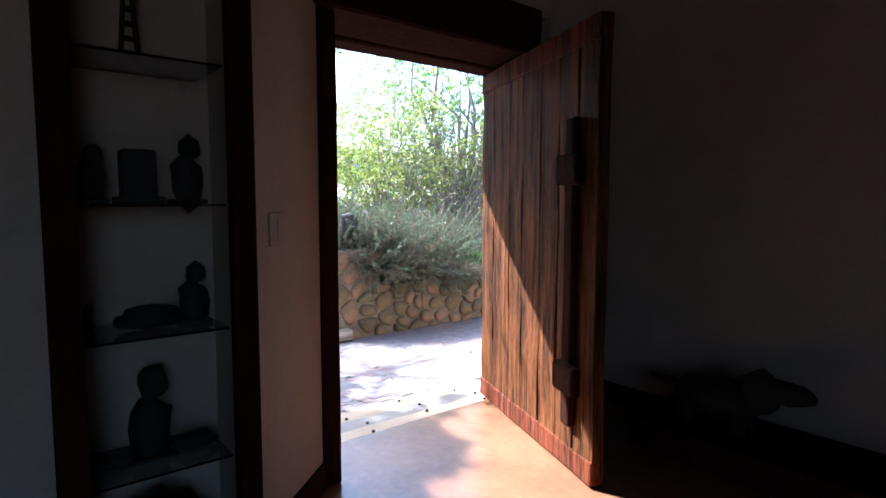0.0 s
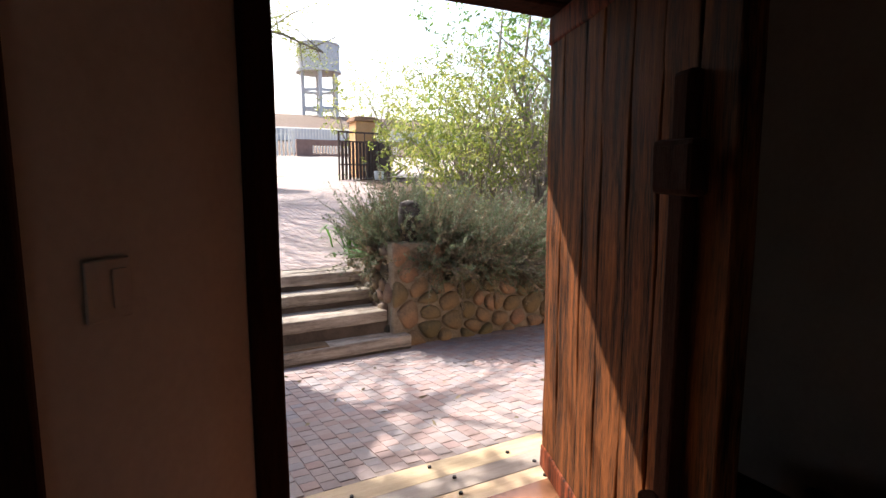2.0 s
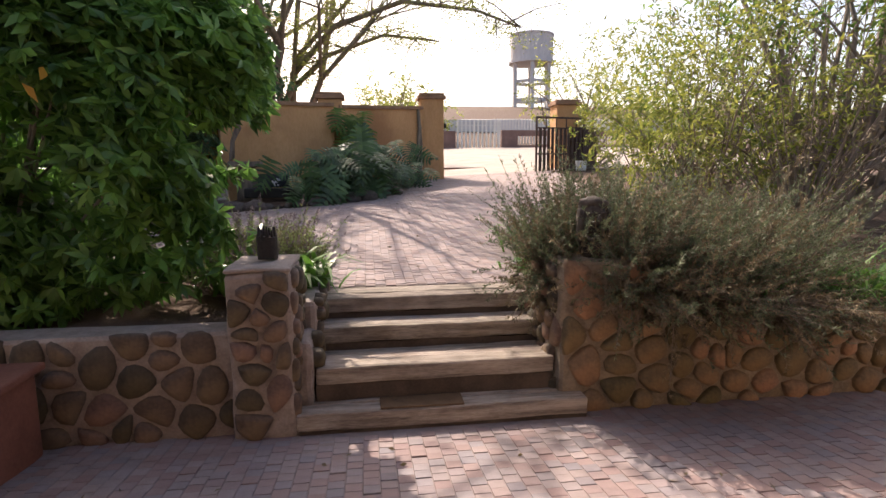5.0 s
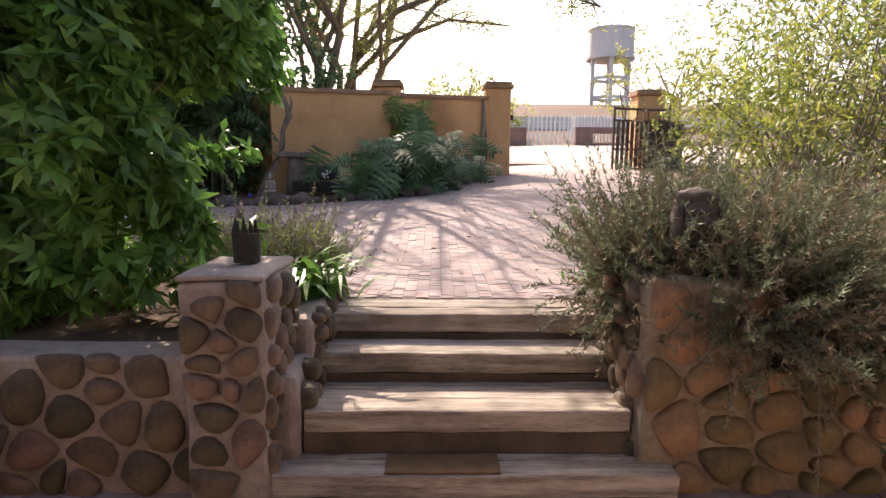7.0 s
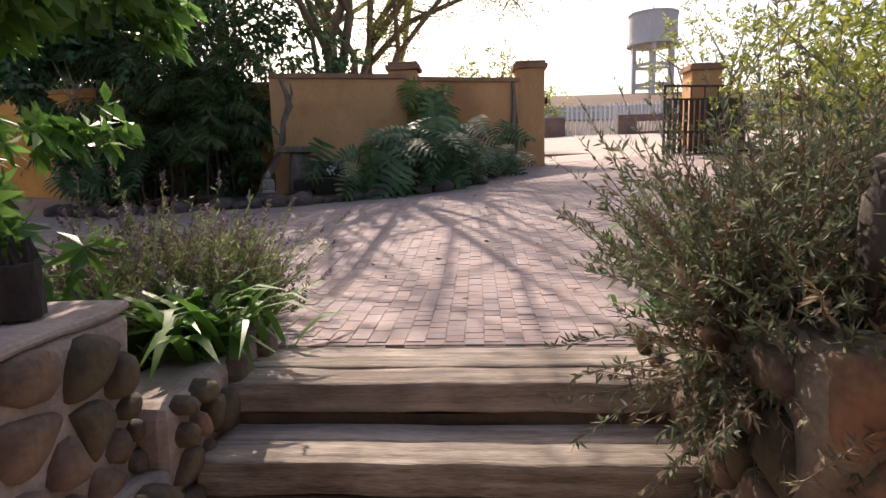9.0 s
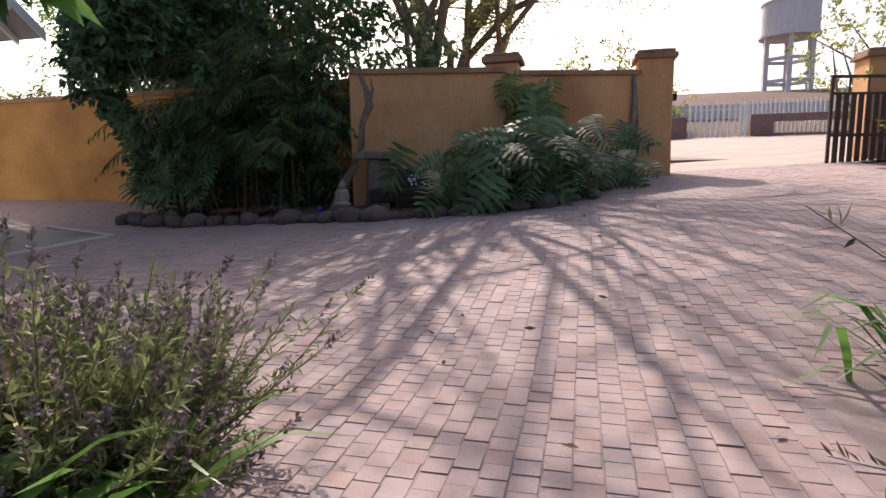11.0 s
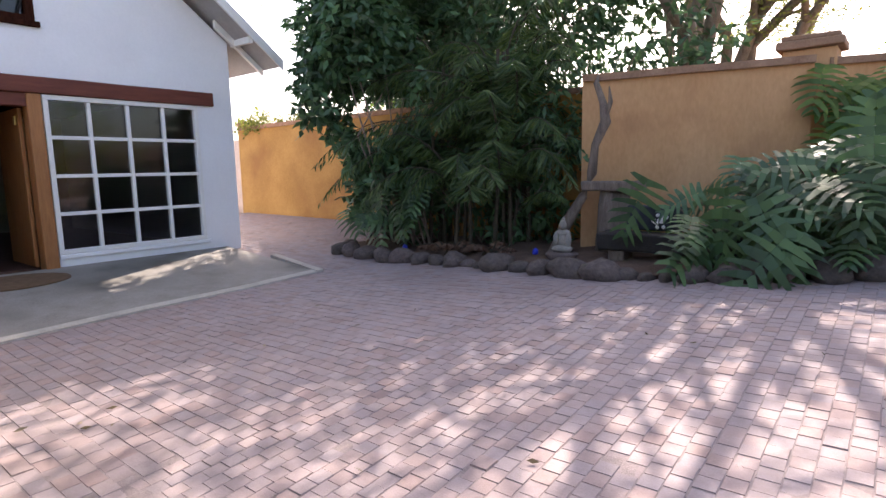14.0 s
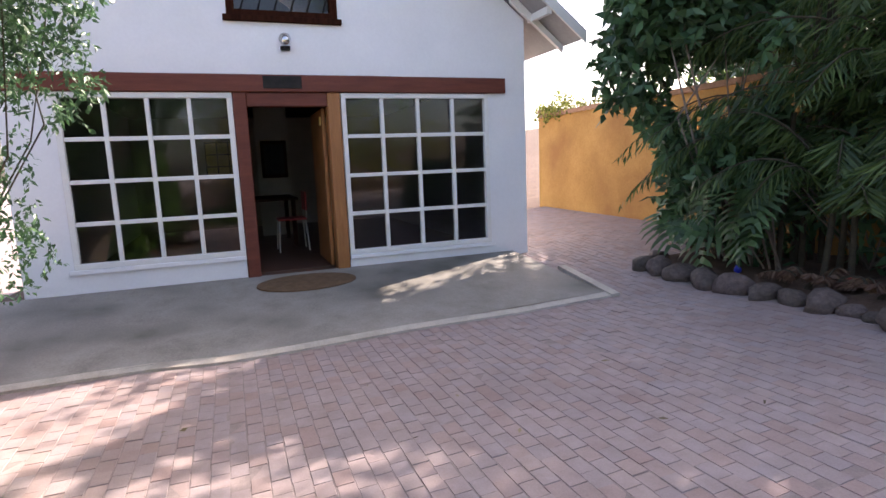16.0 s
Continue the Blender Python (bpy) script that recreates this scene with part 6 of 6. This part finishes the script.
def grow(p, d, length, r, depth):
    d = d.normalized()
    bend = Vector((rng.normal(), rng.normal(), rng.normal() * 0.4)) * 0.16
    a = p + d * length * 0.5 + bend * length * 0.5
    b = p + (d + bend).normalized() * length
    tt.add([p, a, b], [r * 0.8, r * 0.7, r * 0.58], 8 if depth > 2 else 5)
    if depth == 0:
        tips.append(b)
        return
    if depth <= 2:
        tips.append(a.lerp(b, 0.7))
    for k in range(3 if depth > 2 else 2):
        dd = (d + Vector((rng.normal(), rng.normal(), rng.normal() * 0.28 + 0.02)) * (0.38 if depth > 3 else 0.6))
        if dd.z < 0.02:
            dd.z = 0.06
        grow(b, dd, length * rng.uniform(0.66, 0.86), r * (0.52 if depth > 3 else 0.45), depth - 1)


for k in range(8):
    a = k * 2.4
    q = 0.35 + 0.65 * (k % 4) / 3
    dx, dy = 0.30 * q * math.cos(a) + 0.05, 0.30 * q * math.sin(a) - 0.16
    grow(Vector((-0.45 + 0.75 * q * math.cos(a), 17.7 + 0.4 * q * math.sin(a), 0.9)), Vector((dx, dy, 1.0)), rng.uniform(2.7, 3.6), rng.uniform(0.10, 0.15), 4)
for pts in (((0.3, 17.4, 3.6), (1.4, 16.6, 4.6), (3.0, 15.8, 5.0), (4.6, 15.2, 4.7), (5.6, 15.0, 4.3)), ((0.0, 17.3, 3.4), (-0.6, 16.0, 4.7), (-0.2, 14.8, 5.4)), ((0.4, 17.4, 4.0), (2.0, 16.4, 5.4), (3.6, 15.2, 6.0)), ((0.2, 17.5, 3.2), (1.2, 17.0, 4.0), (2.6, 16.9, 4.5), (4.0, 17.0, 4.4))):
    pts = ((-0.3 + pts[-1][0] * 0.06, 17.65, 0.9), (-0.1 + pts[-1][0] * 0.06, 17.5, 2.3)) + pts
    n = len(pts)
    tt.add(pts, [0.13 * (1 - 0.85 * i / (n - 1)) for i in range(n)], 8)
    for i in range(3, n):
        for k in range(8):
            p = Vector(pts[i - 1]).lerp(Vector(pts[i]), rng.random())
            e = p + Vector((rng.normal() * 0.7, rng.normal() * 0.7, rng.normal() * 0.35 + 0.05))
            tt.add([p, p.lerp(e, 0.5) + Vector((0, 0, 0.08)), e], [0.022, 0.014, 0.006], 5)
            tips.append(e)
            tips.append(p.lerp(e, 0.6))
tt.make("trunk", M_BARK, umb)
T = np.array([list(p) for p in tips])
P = np.repeat(T, np.where(T[:, 2] > 6.2, 18, 74), axis=0)
P = P + rng.normal(size=P.shape) * np.array([[0.34, 0.34, 0.09]])
V, F = leaf_arrays(P, rng.normal(size=P.shape) * np.array([[1, 1, 0.3]]), 0.066 * rng.uniform(0.6, 1.3, len(P)), 0.032, 0.1)
raw("crown", V, F, L_FEATHER, umb)
# high crown added to shade the court, each cluster set up-sun of its shadow
shade = tagged(new("shade_tree"), "tall tree added so that its high crown shades the court", "tree")
sh = Tubes()
sh.add([(-6.8, 19.5, 0.8), (-6.2, 18.5, 3.5), (-5.4, 17.2, 5.2), (-4.4, 16.2, 6.3)], [0.28, 0.22, 0.14, 0.06], 9)
ctr = []
# sunlit ground spots that no cluster may cover
GAPS = ((-0.5, 8.8), (-0.9, 8.9), (0.65, 9.0), (0.3, 11.1), (0.6, 11.7), (1.0, 11.6), (-2.35, 8.5), (-1.85, 8.0), (-1.2, 9.1), (-2.8, 12.1), (-0.9, 9.5), (-1.5, 12.3), (-2.3, 9.0))
while len(ctr) < 84:
    x, y, z = (rng.uniform(-4.4, 0.5), rng.uniform(8.2, 12.3), rng.uniform(4.6, 6.8)) if len(ctr) < 60 else (rng.uniform(-8.8, -5.2), rng.uniform(12.3, 14.8), rng.uniform(4.2, 6.2))
    if min(math.hypot(x - a, y - b) for a, b in GAPS) < 0.42:
        continue
    e = Vector((x - 0.418 * z, y + 1.05 * z, z + 0.35))
    s = Vector((-6.4, 18.9, 3.0)).lerp(Vector((-4.4, 16.2, 6.3)), rng.random())
    sh.add([s, s.lerp(e, 0.5) + Vector((0, 0, 0.3)), e], [0.05, 0.03, 0.01], 5)
    ctr.append(list(e))
sh.make("trunk", M_BARK, shade)
C = np.array(ctr)
P = np.repeat(C, 110, axis=0) + rng.normal(size=(len(C) * 110, 3)) * np.array([[0.5, 0.5, 0.22]])
V, F = leaf_arrays(P, rng.normal(size=P.shape) * np.array([[1, 1, 0.4]]), 0.17 * rng.uniform(0.6, 1.3, len(P)), 0.07, 0.15)
raw("crown", V, F, L_MID, shade)

# unseen tree, added so that its leaf clusters dapple steps and lower court
court = tagged(new("unseen_dapple_tree"), "unseen tree added to dapple the lower court", "tree")
sh = Tubes()
sh.add([(-2.6, 6.6, 0.1), (-2.5, 7.2, 2.2), (-2.0, 8.3, 4.0), (-0.8, 9.6, 5.2), (0.9, 10.3, 5.8)], [0.2, 0.17, 0.12, 0.08, 0.04], 9)
ctr = []
for k in range(20):
    x, y, z = rng.uniform(0.2, 4.6), rng.uniform(2.0, 6.9), rng.uniform(5.2, 6.4)
    if 1.5 < x < 4.0 and 4.2 < y < 5.3 and k % 3:
        continue
    e = Vector((x - 0.418 * z, y + 1.05 * z, z))
    s = Vector((-1.4, 8.9, 4.6)).lerp(Vector((0.8, 10.3, 5.8)), rng.random())
    sh.add([s, s.lerp(e, 0.5) + Vector((0, 0, 0.3)), e], [0.04, 0.025, 0.008], 5)
    ctr.append(list(e))
sh.make("trunk", M_BARK, court)
C = np.array(ctr)
P = np.repeat(C, 54, axis=0) + rng.normal(size=(len(C) * 54, 3)) * np.array([[0.34, 0.34, 0.2]])
V, F = leaf_arrays(P, rng.normal(size=P.shape) * np.array([[1, 1, 0.4]]), 0.14 * rng.uniform(0.6, 1.3, len(P)), 0.055, 0.15)
raw("crown", V, F, L_MID, court)

# ---- fallen leaves ----
lit = tagged(new("fallen_leaves"), "scattered dry leaves on the paving", "leaves", kind="stuff")
P = []
for k in range(50):
    x, y = rng.uniform(-2.5, 4.0), rng.uniform(7.0, 12.4)
    P.append((x, y, high(x, y) + 0.035))
for k in range(40):
    x, y = rng.uniform(0.0, 4.0), rng.uniform(3.3, 5.5)
    P.append((x, y, low(y) + 0.012))
P = np.array(P)
D = rng.normal(size=P.shape)
D[:, 2] = 0.06
V, F = leaf_arrays(P, D, 0.055 * rng.uniform(0.5, 1.3, len(P)), 0.022, -0.1)
raw("leaf_scatter", V, F, L_DRYN, lit)

# ---- paving ----
BRICK = [(a * 0.866, b * 0.622, c) for a, b, c in ((-0.049, -0.099, -0.05), (0.049, -0.099, -0.05), (0.049, 0.099, -0.05), (-0.049, 0.099, -0.05), (-0.049, -0.099, -0.004), (0.049, -0.099, -0.004), (0.049, 0.099, -0.004), (-0.049, 0.099, -0.004), (-0.0465, -0.096, 0.0), (0.0465, -0.096, 0.0), (0.0465, 0.096, 0.0), (-0.0465, 0.096, 0.0))]
BFACE = [(8, 9, 10, 11), (4, 5, 9, 8), (5, 6, 10, 9), (6, 7, 11, 10), (7, 4, 8, 11), (0, 1, 5, 4), (1, 2, 6, 5), (2, 3, 7, 6), (3, 0, 4, 7)]


def bricks(name, cells, fz, parent, material, short=1.0):
    """All the bricks in one mesh; cells: centre, turned or not."""
    V, F = [], []
    o = 0
    for x, y, turned in cells:
        jz, jx, jy = rng.normal() * 0.0013, rng.normal() * 0.0015, rng.normal() * 0.0015
        tz = rng.normal(size=2) * 0.008
        for a, b, c in BRICK:
            b = b * short
            if turned:
                a, b = b, a
            px, py = x + a + jx, y + b + jy
            V.append((px, py, fz(px, py) + c + jz + a * tz[0] + b * tz[1]))
        for q in BFACE:
            F.append(tuple(i + o for i in (q[::-1] if turned else q)))
        o += 12
    ob = raw(name, V, np.array(F, dtype=np.int32), material, parent)
    ob.data.polygons.foreach_set("use_smooth", [False] * len(F))
    ob["kind"] = "stuff"
    return ob


def right_edge(y):
    return 3.44 if y < 8.3 else min(3.44 + (y - 8.3) * 0.95, 5.6 + (y - 10.5) * 0.2)


def paved(x, y):
    if x < -3.3 and y < 12.05:
        return x > -5.3 and y < 5.9
    if in_bed(x, y + 0.02):
        return False
    if y < 8.0 and x < 1.42:
        return x < -1.2 + (y - 6.2) * 0.5 and y > 6.2
    if x < -4.0 and y > 14.85:
        return False
    return x < right_edge(y) and y < 17.25 and x > -9.4


upper = tagged(new("paving"), "weathered pinkish brick paving of the upper court", "paving", kind="structure")
cells = []
for i in range(0, 108):
    for j in range(-2, 125):
        x = -0.25 + 0.044 + i * 0.088
        y = 6.94 + 0.044 + j * 0.088 + (0.044 if i % 2 else 0)
        if y > 6.97 and paved(x, y):
            cells.append((x, y, False))
side_cells = []
for i in range(0, 108):
    for j in range(-75, 0):
        y = 6.2 + i * 0.088
        x = -0.25 - 0.0625 + (j + 1) * 0.125 - (0.0625 if i % 2 else 0)
        if paved(x, y) and x > -9.2:
            side_cells.append((x, y, True))
bricks("bricks", cells, lambda x, y: high(x, y) + 0.022, upper, M_PAVER, 0.685)
bricks("bricks", side_cells, lambda x, y: high(x, y) + 0.022, upper, M_PAVER)
part("edging", box(1.60, 3.5, 6.925, 7.06, 0.02, high(2.5, 7.0) + 0.014, 0.004), M_CONC, upper)
fill = grid_mesh("sand_bed", [-9.5 + 0.25 * i for i in range(72)], [6.2 + 0.25 * i for i in range(45)], lambda x, y: high(x, y) + 0.0188, M_JOINT, skip=lambda x, y: not any(paved(x + a, y + b) for a in (-0.2, 0, 0.2) for b in (-0.15, 0, 0.15)) or (y < 6.95 and x > 1), parent=upper)
lower_p = tagged(new("paving"), "red and grey brick paving of the lower court", "paving", kind="structure")
far_cells, near_cells = [], []
for i in range(-48, 91):
    for j in range(-1, 30):
        x, y = 1.0 + i * 0.088, 3.19 + j * 0.088 + (0.044 if i % 2 else 0)
        if y > 5.66:
            continue
        if y > 5.50 and 1.55 < x < 3.52:
            continue
        (near_cells if 1.5 < x < 3.4 and 4.45 < y < 5.6 else far_cells).append((x, y, False))
bricks("bricks", far_cells, lambda x, y: low(y) + 0.004, lower_p, M_PAVER_LOW, 0.685)
me = bpy.data.meshes.new("paver")
me.from_pydata([(a, b * 0.685, c) for a, b, c in BRICK], [], BFACE)
me.materials.append(M_PAVER_ONE)
slope = math.atan(0.31 / 2.9)
for x, y, _ in near_cells:
    ob = new("paver", me)
    ob.parent = lower_p
    ob.matrix_local = Matrix.Translation((x, y, low(y) + 0.004 + rng.normal() * 0.002)) @ Matrix.Rotation(-slope + rng.normal() * 0.008, 4, "X") @ Matrix.Rotation(rng.normal() * 0.008, 4, "Y")
